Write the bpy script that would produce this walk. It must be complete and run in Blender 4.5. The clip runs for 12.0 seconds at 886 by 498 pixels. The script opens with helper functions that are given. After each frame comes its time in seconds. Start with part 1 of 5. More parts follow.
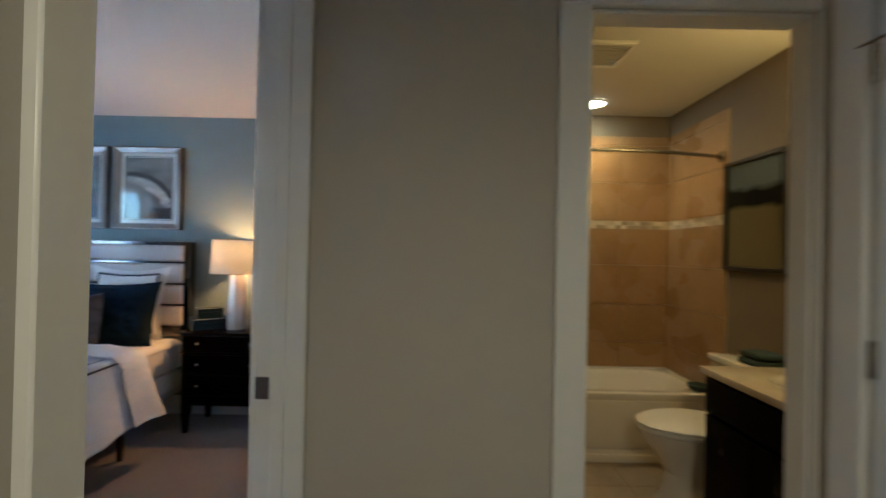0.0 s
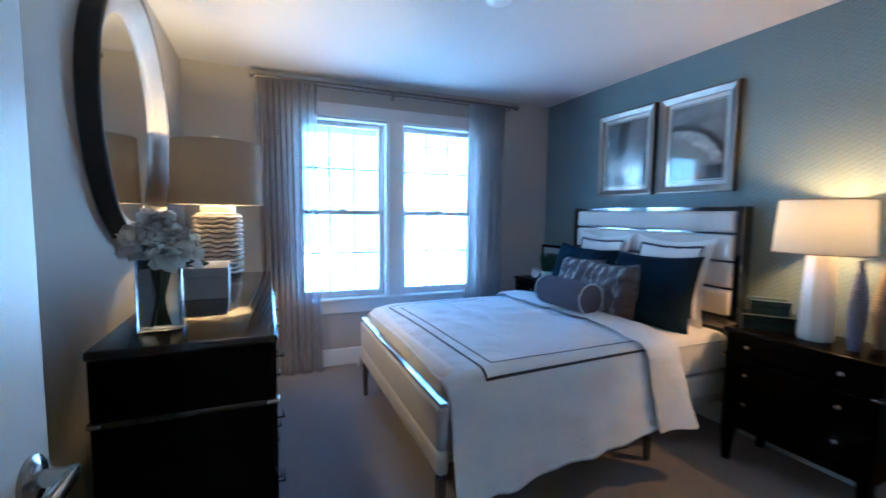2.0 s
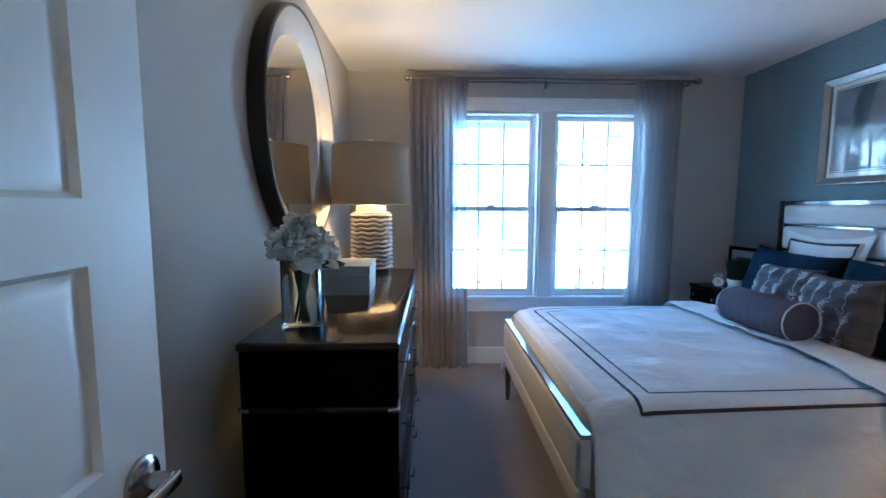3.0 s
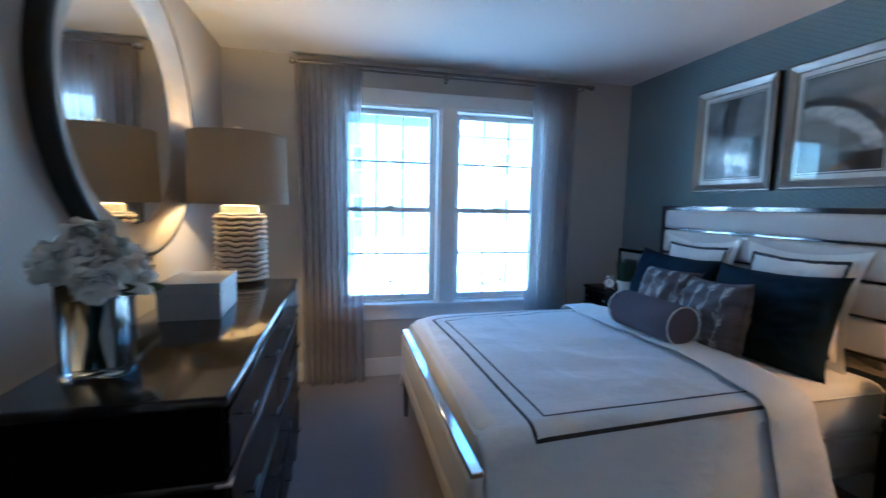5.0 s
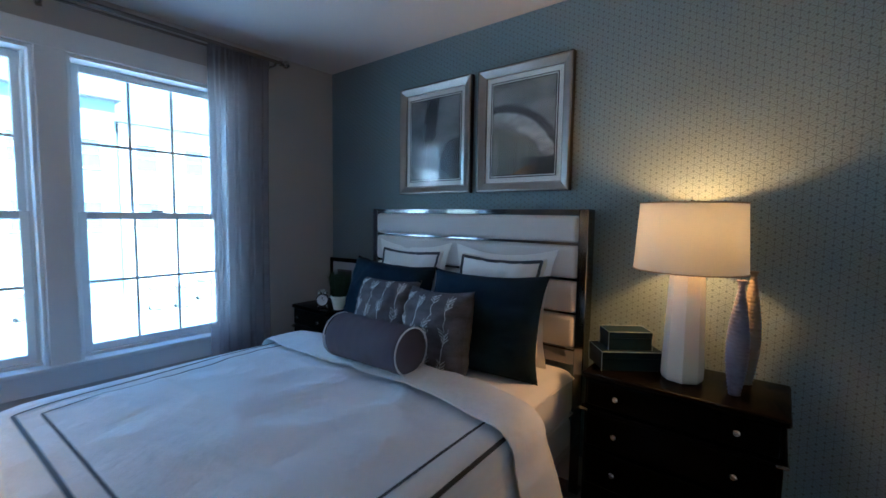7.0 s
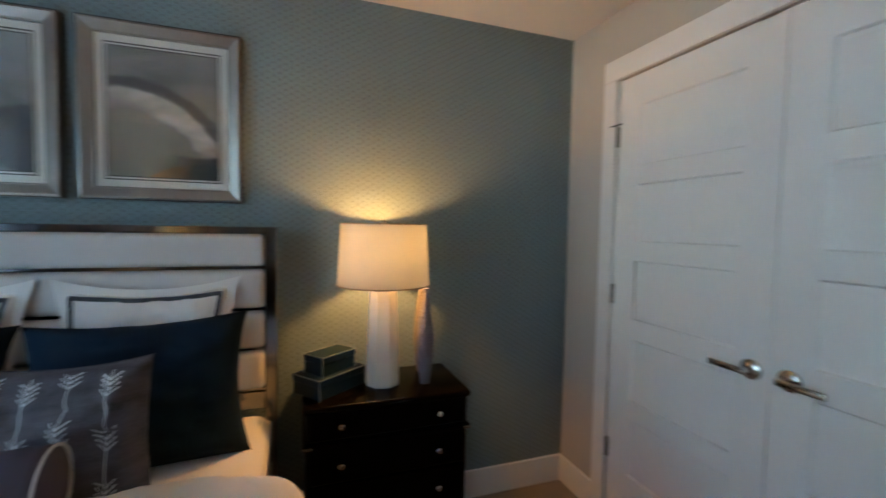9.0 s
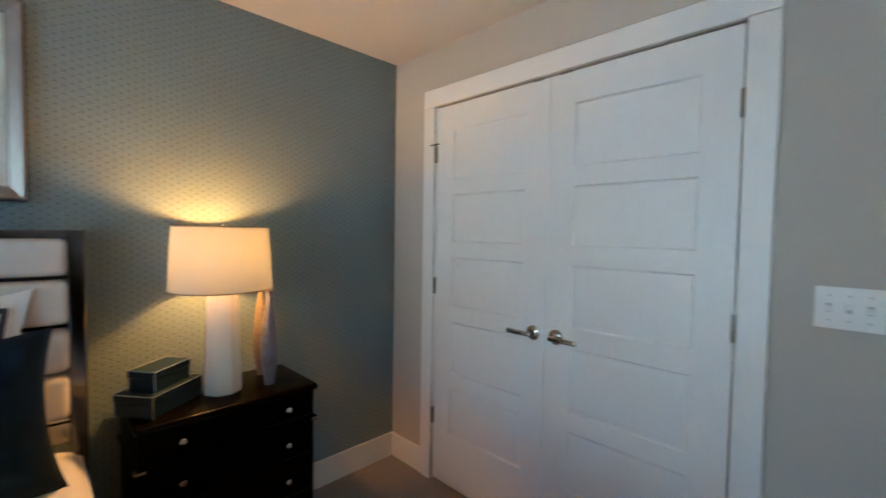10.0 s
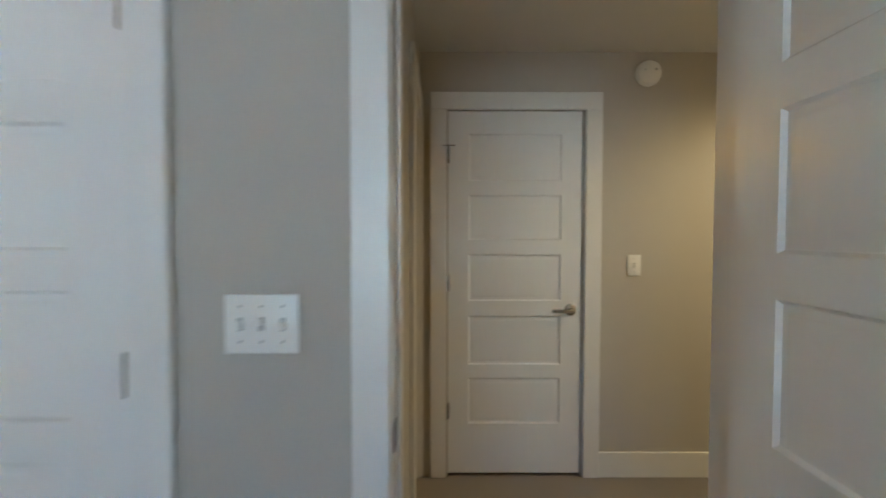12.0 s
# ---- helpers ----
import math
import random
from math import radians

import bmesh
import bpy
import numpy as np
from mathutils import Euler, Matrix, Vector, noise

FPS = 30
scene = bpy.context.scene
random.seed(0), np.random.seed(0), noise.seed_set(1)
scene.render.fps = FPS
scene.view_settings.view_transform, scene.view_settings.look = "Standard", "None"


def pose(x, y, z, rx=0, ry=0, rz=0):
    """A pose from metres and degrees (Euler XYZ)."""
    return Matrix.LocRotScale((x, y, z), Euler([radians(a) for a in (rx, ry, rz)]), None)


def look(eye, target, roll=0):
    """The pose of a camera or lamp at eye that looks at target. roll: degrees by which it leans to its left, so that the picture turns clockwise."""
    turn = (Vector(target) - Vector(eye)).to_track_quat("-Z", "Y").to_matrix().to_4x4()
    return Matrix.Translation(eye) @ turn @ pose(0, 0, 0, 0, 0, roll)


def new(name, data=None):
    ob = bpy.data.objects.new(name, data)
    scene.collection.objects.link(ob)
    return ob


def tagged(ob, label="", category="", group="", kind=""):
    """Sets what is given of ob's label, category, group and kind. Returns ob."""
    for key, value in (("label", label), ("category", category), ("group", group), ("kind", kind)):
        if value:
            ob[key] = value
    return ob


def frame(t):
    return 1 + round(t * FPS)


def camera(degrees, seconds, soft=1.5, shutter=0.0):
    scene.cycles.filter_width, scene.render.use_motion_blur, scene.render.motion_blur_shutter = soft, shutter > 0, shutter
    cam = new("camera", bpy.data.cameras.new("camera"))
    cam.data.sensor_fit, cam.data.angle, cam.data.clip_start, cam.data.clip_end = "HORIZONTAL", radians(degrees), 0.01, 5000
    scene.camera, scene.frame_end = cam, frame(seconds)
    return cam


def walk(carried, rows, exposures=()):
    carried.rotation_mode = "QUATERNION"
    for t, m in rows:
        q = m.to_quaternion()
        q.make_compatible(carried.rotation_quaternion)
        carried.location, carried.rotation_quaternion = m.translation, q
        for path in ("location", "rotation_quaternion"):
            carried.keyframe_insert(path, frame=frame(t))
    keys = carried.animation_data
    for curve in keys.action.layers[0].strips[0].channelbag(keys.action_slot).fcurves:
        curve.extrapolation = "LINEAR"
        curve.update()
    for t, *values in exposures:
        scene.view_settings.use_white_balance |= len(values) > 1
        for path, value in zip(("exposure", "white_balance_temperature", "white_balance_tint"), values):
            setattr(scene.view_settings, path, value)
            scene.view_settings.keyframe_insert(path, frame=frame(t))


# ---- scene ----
cam = camera(92.6, 12.0, shutter=0.5)
PATH = [
    (0, (0.495, -0.427, 1.322), (0.5, 1.572, 1.336), 1.2),
    (0.5, (0.464, -0.19, 1.345), (-0.09, 1.732, 1.346), 2.2),
    (1, (0.387, 0.085, 1.312), (-0.912, 1.606, 1.285), 1.2),
    (1.5, (0.254, 0.228, 1.29), (-1.421, 1.319, 1.21), 0.9),
    (2, (0.108, 0.34, 1.289), (-1.729, 1.114, 1.124), 0.8),
    (2.5, (0.001, 0.413, 1.317), (-1.96, 0.749, 1.111), 0.4),
    (2.7, (-0.014, 0.437, 1.309), (-2.0, 0.589, 1.126), 0.1),
    (4.3, (-0.093, 0.48, 1.357), (-2.079, 0.428, 1.132), 0.4),
    (4.5, (-0.142, 0.517, 1.342), (-2.129, 0.587, 1.119), 1.0),
    (5, (-0.248, 0.593, 1.336), (-2.182, 1.056, 1.128), 1.1),
    (5.5, (-0.347, 0.675, 1.346), (-2.179, 1.455, 1.152), 1.2),
    (6, (-0.447, 0.764, 1.328), (-2.071, 1.919, 1.161), 1.6),
    (6.5, (-0.6, 0.834, 1.3), (-1.963, 2.29, 1.149), 1.5),
    (6.7, (-0.673, 0.887, 1.306), (-1.978, 2.396, 1.155), 1.3),
    (8.3, (-1.241, 1.148, 1.355), (-1.682, 3.095, 1.234), 0.9),
    (8.5, (-1.328, 1.131, 1.36), (-1.404, 3.127, 1.263), 1.3),
    (9, (-1.397, 1.05, 1.369), (-0.737, 2.935, 1.267), 1.0),
    (9.5, (-1.537, 0.99, 1.378), (-0.415, 2.643, 1.284), 1.2),
    (10, (-1.621, 0.949, 1.372), (-0.211, 2.365, 1.291), 0.9),
    (10.5, (-1.613, 0.89, 1.352), (0.055, 1.991, 1.279), 0.8),
    (11, (-1.457, 0.79, 1.347), (0.413, 1.496, 1.276), 0.5),
    (11.5, (-1.169, 0.689, 1.333), (0.797, 1.049, 1.268), 0.1),
    (12, (-0.835, 0.624, 1.35), (1.164, 0.619, 1.289), 0.1),
]
EXPOSURES = [(0.0, 3.37, 4300, -5), (0.5, 3.56, 3800, -5), (1.5, 3.67, 3720, -7), (2.5, 3.57, 3900, -8), (4.5, 3.27, 4010, -9), (5.5, 3.05, 4000, -8), (6.5, 2.89, 4130, -8), (8.5, 2.70, 4820, -9), (9.0, 3.07, 4960, -10), (9.5, 3.26, 5000, -10), (10.0, 3.4, 5080, -9), (11.0, 3.60, 5080, -8), (12.0, 3.65, 5200, -7)]
walk(cam, [(t, look(eye, target, roll)) for t, eye, target, roll in PATH], EXPOSURES)
SKY, SUN = 0.15, 5.0
BEDSIDE, DRESSER, BATH, HALL = 2.6, 3.5, 1.9, 6.5
PAPER = (0.194, 0.258, 0.288, 1.0)


# ---- world and light ----
SUN_EL, SUN_AZ = 48.0, 100.0
world = bpy.data.worlds.new("world")
scene.world = world
world.use_nodes = True
wn = world.node_tree.nodes
sky = wn.new("ShaderNodeTexSky")
sky.sky_type, sky.sun_disc = "NISHITA", False
sky.sun_elevation, sky.sun_rotation = radians(SUN_EL), radians(SUN_AZ)
wn["Background"].inputs["Strength"].default_value = SKY
world.node_tree.links.new(sky.outputs[0], wn["Background"].inputs[0])
sun = new("sun", bpy.data.lights.new("sun", "SUN"))
sun.data.energy, sun.data.angle, sun.data.color = SUN, radians(0.5), (1.0, 0.95, 0.88)
sd = Vector((math.sin(radians(SUN_AZ)) * math.cos(radians(SUN_EL)), math.cos(radians(SUN_AZ)) * math.cos(radians(SUN_EL)), math.sin(radians(SUN_EL))))
sun.matrix_world = look(sd * 40, (0, 0, 0))


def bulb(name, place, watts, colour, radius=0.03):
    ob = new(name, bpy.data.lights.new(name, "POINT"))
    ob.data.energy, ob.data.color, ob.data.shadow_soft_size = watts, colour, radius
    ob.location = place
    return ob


bulb("bedside_bulb", (-1.052, 2.79, 1.29), BEDSIDE, (1.0, 0.38, 0.085), 0.04)
bulb("dresser_bulb", (-2.515, 0.105, 1.49), DRESSER, (1.0, 0.48, 0.15))


def ceiling_spot(name, place, watts, colour, cone=150):
    ob = new(name, bpy.data.lights.new(name, "SPOT"))
    ob.data.energy, ob.data.color, ob.data.shadow_soft_size = watts, colour, 0.06
    ob.data.spot_size, ob.data.spot_blend = radians(cone), 0.6
    ob.matrix_world = look(place, (place[0], place[1] + 0.001, 0))
    return ob


ceiling_spot("bath_lamp", (1.59, 2.62, 2.41), BATH, (1.0, 0.47, 0.07))
# Unseen bulb assumed over the vanity, added to brighten the bath; no fixture modelled.
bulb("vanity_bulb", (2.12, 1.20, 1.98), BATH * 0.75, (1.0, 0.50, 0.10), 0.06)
ceiling_spot("hall_lamp", (0.60, -1.40, 2.34), HALL, (1.0, 0.65, 0.32), 165)


# ---- materials ----
def srgb(r, g, b):
    return tuple((c / 12.92 if c <= 0.04045 else ((c + 0.055) / 1.055) ** 2.4) for c in (r / 255, g / 255, b / 255)) + (1.0,)


class Nodes:
    def __init__(self, name):
        self.m = bpy.data.materials.new(name)
        self.m.use_nodes = True
        self.t = self.m.node_tree
        self.p = self.t.nodes["Principled BSDF"]
        self.out = self.t.nodes["Material Output"]

    def add(self, kind, operation=None, data_type=None):
        n = self.t.nodes.new(kind)
        if operation:
            n.operation = operation
        if data_type:
            n.data_type = data_type
        return n

    def link(self, a, b):
        self.t.links.new(a, b)

    def math(self, op, a, b=0.0, c=0.0):
        n = self.add("ShaderNodeMath", operation=op)
        for i, v in enumerate((a, b, c)):
            if isinstance(v, (int, float)):
                n.inputs[i].default_value = v
            else:
                self.link(v, n.inputs[i])
        return n.outputs[0]

    def coords(self, world_space=False):
        return self.add("ShaderNodeNewGeometry").outputs["Position"] if world_space else self.add("ShaderNodeTexCoord").outputs["Object"]

    def noise(self, vec, scale, detail=3.0, stretch=(1, 1, 1)):
        mp = self.add("ShaderNodeMapping")
        mp.inputs["Scale"].default_value = stretch
        self.link(vec, mp.inputs["Vector"])
        n = self.add("ShaderNodeTexNoise")
        n.inputs["Scale"].default_value, n.inputs["Detail"].default_value = scale, detail
        self.link(mp.outputs[0], n.inputs["Vector"])
        return n.outputs["Fac"]

    def mix(self, fac, a, b):
        n = self.add("ShaderNodeMix", data_type="RGBA")
        for sock, v in ((n.inputs[0], fac), (n.inputs[6], a), (n.inputs[7], b)):
            if isinstance(v, (int, float, tuple)):
                sock.default_value = v
            else:
                self.link(v, sock)
        return n.outputs[2]

    def ramp(self, val, lo, hi):
        n = self.add("ShaderNodeMapRange")
        n.inputs[1].default_value, n.inputs[2].default_value = lo, hi
        self.link(val, n.inputs[0])
        return n.outputs[0]

    def bump(self, height, strength=0.3, dist=0.002):
        n = self.add("ShaderNodeBump")
        n.inputs["Strength"].default_value, n.inputs["Distance"].default_value = strength, dist
        self.link(height, n.inputs["Height"])
        self.link(n.outputs[0], self.p.inputs["Normal"])

    def set(self, **kw):
        for k, v in kw.items():
            s = self.p.inputs[k.replace("_", " ")]
            if isinstance(v, (int, float, tuple)):
                s.default_value = v
            else:
                self.link(v, s)
        return self.m


def shade(c, k):
    return (min(c[0] * k, 1), min(c[1] * k, 1), min(c[2] * k, 1), 1.0)


def surface(name, colour, rough=0.6, metal=0.0, vary=0.08, big=1.5, fine=60.0, bump=0.15, depth=0.001, stretch=(1, 1, 1), coat=0.0, world_space=False):
    """A plain surface with variation at two scales."""
    n = Nodes(name)
    v = n.coords(world_space)
    a, b = n.noise(v, big, 2.0, stretch), n.noise(v, fine, 4.0, stretch)
    f = n.math("MULTIPLY_ADD", a, 0.6, n.math("MULTIPLY", b, 0.4))
    f = n.ramp(f, 0.3, 0.7)
    col = n.mix(f, shade(colour, 1 - vary), shade(colour, 1 + vary))
    if bump:
        n.bump(b, bump, depth)
    r = n.math("MULTIPLY_ADD", a, 0.12, rough - 0.06)
    return n.set(Base_Color=col, Roughness=r, Metallic=metal, Coat_Weight=coat)


WHITE_PAINT = surface("white_trim_paint", (0.74, 0.74, 0.73, 1), 0.34, vary=0.02, fine=25, bump=0.02)
DOOR_PAINT = surface("white_door_paint", (0.74, 0.745, 0.74, 1), 0.36, vary=0.02, fine=40, bump=0.02, stretch=(1, 1, 0.15))
WALL_PAINT = surface("greige_wall_paint", (0.46, 0.435, 0.395, 1), 0.75, vary=0.03, big=0.8, fine=220, bump=0.12, depth=0.0008, world_space=True)
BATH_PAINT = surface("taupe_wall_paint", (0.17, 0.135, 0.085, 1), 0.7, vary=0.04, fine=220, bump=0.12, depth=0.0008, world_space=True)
CEILING = surface("ceiling_paint", (0.64, 0.63, 0.61, 1), 0.85, vary=0.03, big=0.7, fine=260, bump=0.12, depth=0.0008, world_space=True)
CHROME = surface("polished_chrome", (0.72, 0.72, 0.74, 1), 0.09, 1.0, vary=0.03, bump=0.0)
NICKEL = surface("brushed_nickel", (0.46, 0.44, 0.41, 1), 0.22, 1.0, vary=0.06, fine=120, bump=0.05)
BRONZE = surface("dark_pewter_metal", (0.20, 0.18, 0.16, 1), 0.35, 1.0, vary=0.08, bump=0.05)
PULL_METAL = surface("blackened_metal", (0.05, 0.048, 0.045, 1), 0.3, 1.0, vary=0.08, bump=0.03)
FRAME_SILVER = surface("champagne_silver_leaf", (0.29, 0.27, 0.25, 1), 0.36, 0.8, vary=0.12, big=8, fine=90, bump=0.1)
MIRROR_RIM = surface("satin_silver_leaf", (0.34, 0.30, 0.25, 1), 0.5, 0.5, vary=0.12, big=6, fine=80, bump=0.08)
BLACK_WOOD = surface("black_lacquer", (0.012, 0.010, 0.010, 1), 0.35, vary=0.2, fine=30, bump=0.05)
ESPRESSO = surface("espresso_stained_wood", (0.0014, 0.0010, 0.0010, 1), 0.38, vary=0.35, big=3, fine=40, bump=0.0, stretch=(0.12, 1, 1))
ESPRESSO.node_tree.nodes["Principled BSDF"].inputs["Specular IOR Level"].default_value = 0.04
DRESSER_FRONT = surface("lacquered_espresso_front", (0.0035, 0.0025, 0.0022, 1), 0.28, vary=0.35, big=3, fine=40, bump=0.03, stretch=(0.1, 1, 1))
DRESSER_FRONT.node_tree.nodes["Principled BSDF"].inputs["Specular IOR Level"].default_value = 0.09
ESPRESSO_TOP = surface("espresso_wood_top", (0.0035, 0.0025, 0.0022, 1), 0.24, vary=0.4, big=3, fine=45, bump=0.06, stretch=(0.08, 1, 1), coat=0.0)
ESPRESSO_TOP.node_tree.nodes["Principled BSDF"].inputs["Specular IOR Level"].default_value = 0.09
DRESSER_TOP = surface("polished_espresso_top", (0.012, 0.006, 0.003, 1), 0.17, vary=0.4, big=3, fine=45, bump=0.05, stretch=(0.08, 1, 1), coat=0.45)
# Bed chrome with the room's dark reflections put into its colour.
DARKENED_CHROME = surface("chrome_dark_reflection", (0.20, 0.20, 0.21, 1), 0.10, 1.0, vary=0.03, bump=0.0)
UPHOLSTERY = surface("pale_grey_linen_weave", (0.56, 0.54, 0.52, 1), 0.8, vary=0.06, fine=320, bump=0.35)
NAVY = surface("navy_velvet", (0.0085, 0.0185, 0.0340, 1), 0.9, vary=0.35, big=7, fine=200, bump=0.25)
NAVY.node_tree.nodes["Principled BSDF"].inputs["Specular IOR Level"].default_value = 0.12
BOLSTER = surface("slate_purple_cotton", (0.075, 0.067, 0.090, 1), 0.85, vary=0.1, fine=260, bump=0.3)
PIPING = surface("white_piping", (0.62, 0.62, 0.64, 1), 0.8, fine=200)
STRIPE = surface("charcoal_ribbon", (0.035, 0.037, 0.045, 1), 0.7, vary=0.15, fine=200, bump=0.3)
SHAM = surface("white_percale", (0.74, 0.73, 0.70, 1), 0.8, vary=0.04, big=4, fine=260, bump=0.2)
PORCELAIN = surface("white_porcelain", (0.72, 0.69, 0.62, 1), 0.12, vary=0.02, bump=0.0, coat=0.5)
CERAMIC = surface("white_glazed_ceramic", (0.74, 0.73, 0.63, 1), 0.2, vary=0.03, fine=20, bump=0.04, coat=0.4)
GREY_CERAMIC = surface("lavender_grey_ceramic", (0.16, 0.15, 0.185, 1), 0.45, vary=0.1, fine=60, bump=0.15)
TAN_CERAMIC = surface("tan_ceramic", (0.19, 0.155, 0.115, 1), 0.5, vary=0.1, fine=60, bump=0.15)
RIBBED = surface("ribbed_cream_stoneware", (0.66, 0.60, 0.52, 1), 0.55, vary=0.15, big=20, fine=90, bump=0.2)
TEAL_BOX = surface("teal_shagreen", (0.006, 0.021, 0.036, 1), 0.6, vary=0.2, fine=300, bump=0.3)
TEAL_BOX.node_tree.nodes["Principled BSDF"].inputs["Specular IOR Level"].default_value = 0.2
BOX_EDGE = surface("pale_box_edge", (0.28, 0.33, 0.34, 1), 0.5, bump=0.05)
WHITE_BOX = surface("grey_white_lacquer", (0.42, 0.43, 0.44, 1), 0.35, vary=0.04, bump=0.04)
PLASTIC = surface("white_plastic", (0.78, 0.78, 0.77, 1), 0.3, vary=0.02, bump=0.0)
DARK_GAP = surface("dark_gap", (0.01, 0.01, 0.01, 1), 0.9, bump=0.0)
QUARTZ = surface("cream_marble_top", (0.66, 0.60, 0.48, 1), 0.14, vary=0.08, big=5, fine=20, bump=0.0, coat=0.3)
GREEN = surface("leaf_green", (0.022, 0.050, 0.018, 1), 0.6, vary=0.35, big=30, fine=90, bump=0.1)
SOIL = surface("potting_soil", (0.03, 0.022, 0.015, 1), 0.95, vary=0.4, fine=120, bump=0.5)
PETAL = surface("white_petal", (0.72, 0.72, 0.68, 1), 0.55, vary=0.08, big=20, fine=90, bump=0.15)
PETAL.node_tree.nodes["Principled BSDF"].inputs["Subsurface Weight"].default_value = 0.0
TOWEL = surface("teal_terry", (0.03, 0.050, 0.050, 1), 0.95, vary=0.2, fine=300, bump=0.6)
TILE = surface("tan_porcelain_tile", (0.30, 0.19, 0.078, 1), 0.28, vary=0.14, big=3, fine=18, bump=0.03, world_space=True)
TILE_FLOOR = surface("beige_floor_tile", (0.34, 0.27, 0.19, 1), 0.35, vary=0.14, big=3, fine=18, bump=0.03, world_space=True)
GROUT = surface("pale_grout", (0.60, 0.55, 0.46, 1), 0.9, vary=0.1, fine=200)


def carpet_material():
    n = Nodes("taupe_loop_carpet")
    v = n.coords(True)
    big, mid, fine = n.noise(v, 1.1, 3.0), n.noise(v, 45, 3.0), n.noise(v, 420, 2.0)
    f = n.ramp(n.math("ADD", n.math("MULTIPLY", big, 0.35), n.math("ADD", n.math("MULTIPLY", mid, 0.3), n.math("MULTIPLY", fine, 0.35))), 0.3, 0.7)
    n.bump(n.math("ADD", mid, fine), 0.8, 0.004)
    return n.set(Base_Color=n.mix(f, (0.155, 0.135, 0.128, 1), (0.27, 0.24, 0.23, 1)), Roughness=0.95, Sheen_Weight=0.25)


def wallpaper_material():
    """Embossed blue paper: a small star lattice of dark lines."""
    n = Nodes("blue_embossed_wallpaper")
    v = n.coords(True)
    s = n.add("ShaderNodeSeparateXYZ")
    n.link(v, s.inputs[0])
    x, z = s.outputs[0], s.outputs[2]
    pitch = 0.047                      # between neighbouring stars

    def family(ax, az, every, wide):
        d = n.math("ADD", n.math("MULTIPLY", x, ax * math.pi / every), n.math("MULTIPLY", z, az * math.pi / every))
        return n.math("SUBTRACT", 1.0, n.ramp(n.math("ABSOLUTE", n.math("SINE", d)), wide * 0.4, wide))

    def wave(ax, az):
        k = 2 * math.pi / (pitch * 0.866)
        return n.math("COSINE", n.math("ADD", n.math("MULTIPLY", x, ax * k), n.math("MULTIPLY", z, az * k)))
    edge = n.math("MAXIMUM", family(0.0, 1.0, pitch * 0.866, 0.15), n.math("MAXIMUM", family(0.866, 0.5, pitch * 0.866, 0.15), family(0.866, -0.5, pitch * 0.866, 0.15)))
    spoke = n.math("MAXIMUM", family(1.0, 0.0, pitch / 2, 0.22), n.math("MAXIMUM", family(0.5, 0.866, pitch / 2, 0.22), family(0.5, -0.866, pitch / 2, 0.22)))
    total = n.math("ADD", wave(0.0, 1.0), n.math("ADD", wave(0.866, 0.5), wave(0.866, -0.5)))
    hub = n.math("SUBTRACT", 1.0, n.ramp(total, -1.45, -1.27))
    spoke = n.math("MULTIPLY", spoke, n.ramp(n.math("ABSOLUTE", n.math("ADD", total, 1.0)), 0.08, 0.28))
    lens = n.math("MULTIPLY", edge, n.math("SUBTRACT", 1.0, n.ramp(total, 0.0, 1.2)))
    l = n.math("MAXIMUM", n.math("MAXIMUM", hub, n.math("MULTIPLY", spoke, 0.8)), n.math("MULTIPLY", lens, 0.45))
    big = n.noise(v, 1.3, 3.0)
    fine = n.noise(v, 160, 3.0)
    base = n.mix(n.ramp(n.math("ADD", n.math("MULTIPLY", big, 0.6), n.math("MULTIPLY", fine, 0.4)), 0.35, 0.65), shade(PAPER, 0.92), shade(PAPER, 1.08))
    n.bump(n.math("SUBTRACT", n.math("MULTIPLY", fine, 0.2), l), 0.6, 0.002)
    return n.set(Base_Color=n.mix(n.math("MULTIPLY", l, 0.68), base, shade(PAPER, 0.22)), Roughness=0.5, Sheen_Weight=0.1)


def duvet_material():
    n = Nodes("white_cotton_duvet")
    v = n.coords()
    big, mid, fine = n.noise(v, 3.2, 4.0, (1.0, 0.55, 1.0)), n.noise(v, 11, 4.0, (1, 0.6, 1)), n.noise(v, 380, 2.0)
    h = n.math("ADD", n.math("MULTIPLY", big, 1.0), n.math("ADD", n.math("MULTIPLY", mid, 0.35), n.math("MULTIPLY", fine, 0.02)))
    n.bump(h, 0.9, 0.042)
    return n.set(Base_Color=n.mix(mid, (0.68, 0.705, 0.74, 1), (0.75, 0.775, 0.81, 1)), Roughness=0.85, Sheen_Weight=0.15)


def sheer_material():
    n = Nodes("grey_sheer_voile")
    v = n.coords()
    weave = n.noise(v, 300, 2.0)
    col = (0.30, 0.285, 0.30, 1)
    n.p.inputs["Base Color"].default_value = col
    n.p.inputs["Roughness"].default_value = 0.8
    tr = n.add("ShaderNodeBsdfTranslucent")
    tr.inputs[0].default_value = (0.38, 0.37, 0.39, 1)
    clear = n.add("ShaderNodeBsdfTransparent")
    m1, m2 = n.add("ShaderNodeMixShader"), n.add("ShaderNodeMixShader")
    m1.inputs[0].default_value = 0.45
    n.link(n.p.outputs[0], m1.inputs[1])
    n.link(tr.outputs[0], m1.inputs[2])
    n.link(n.math("MULTIPLY_ADD", weave, 0.3, 0.27), m2.inputs[0])
    n.link(m1.outputs[0], m2.inputs[1])
    n.link(clear.outputs[0], m2.inputs[2])
    n.link(m2.outputs[0], n.out.inputs[0])
    return n.m


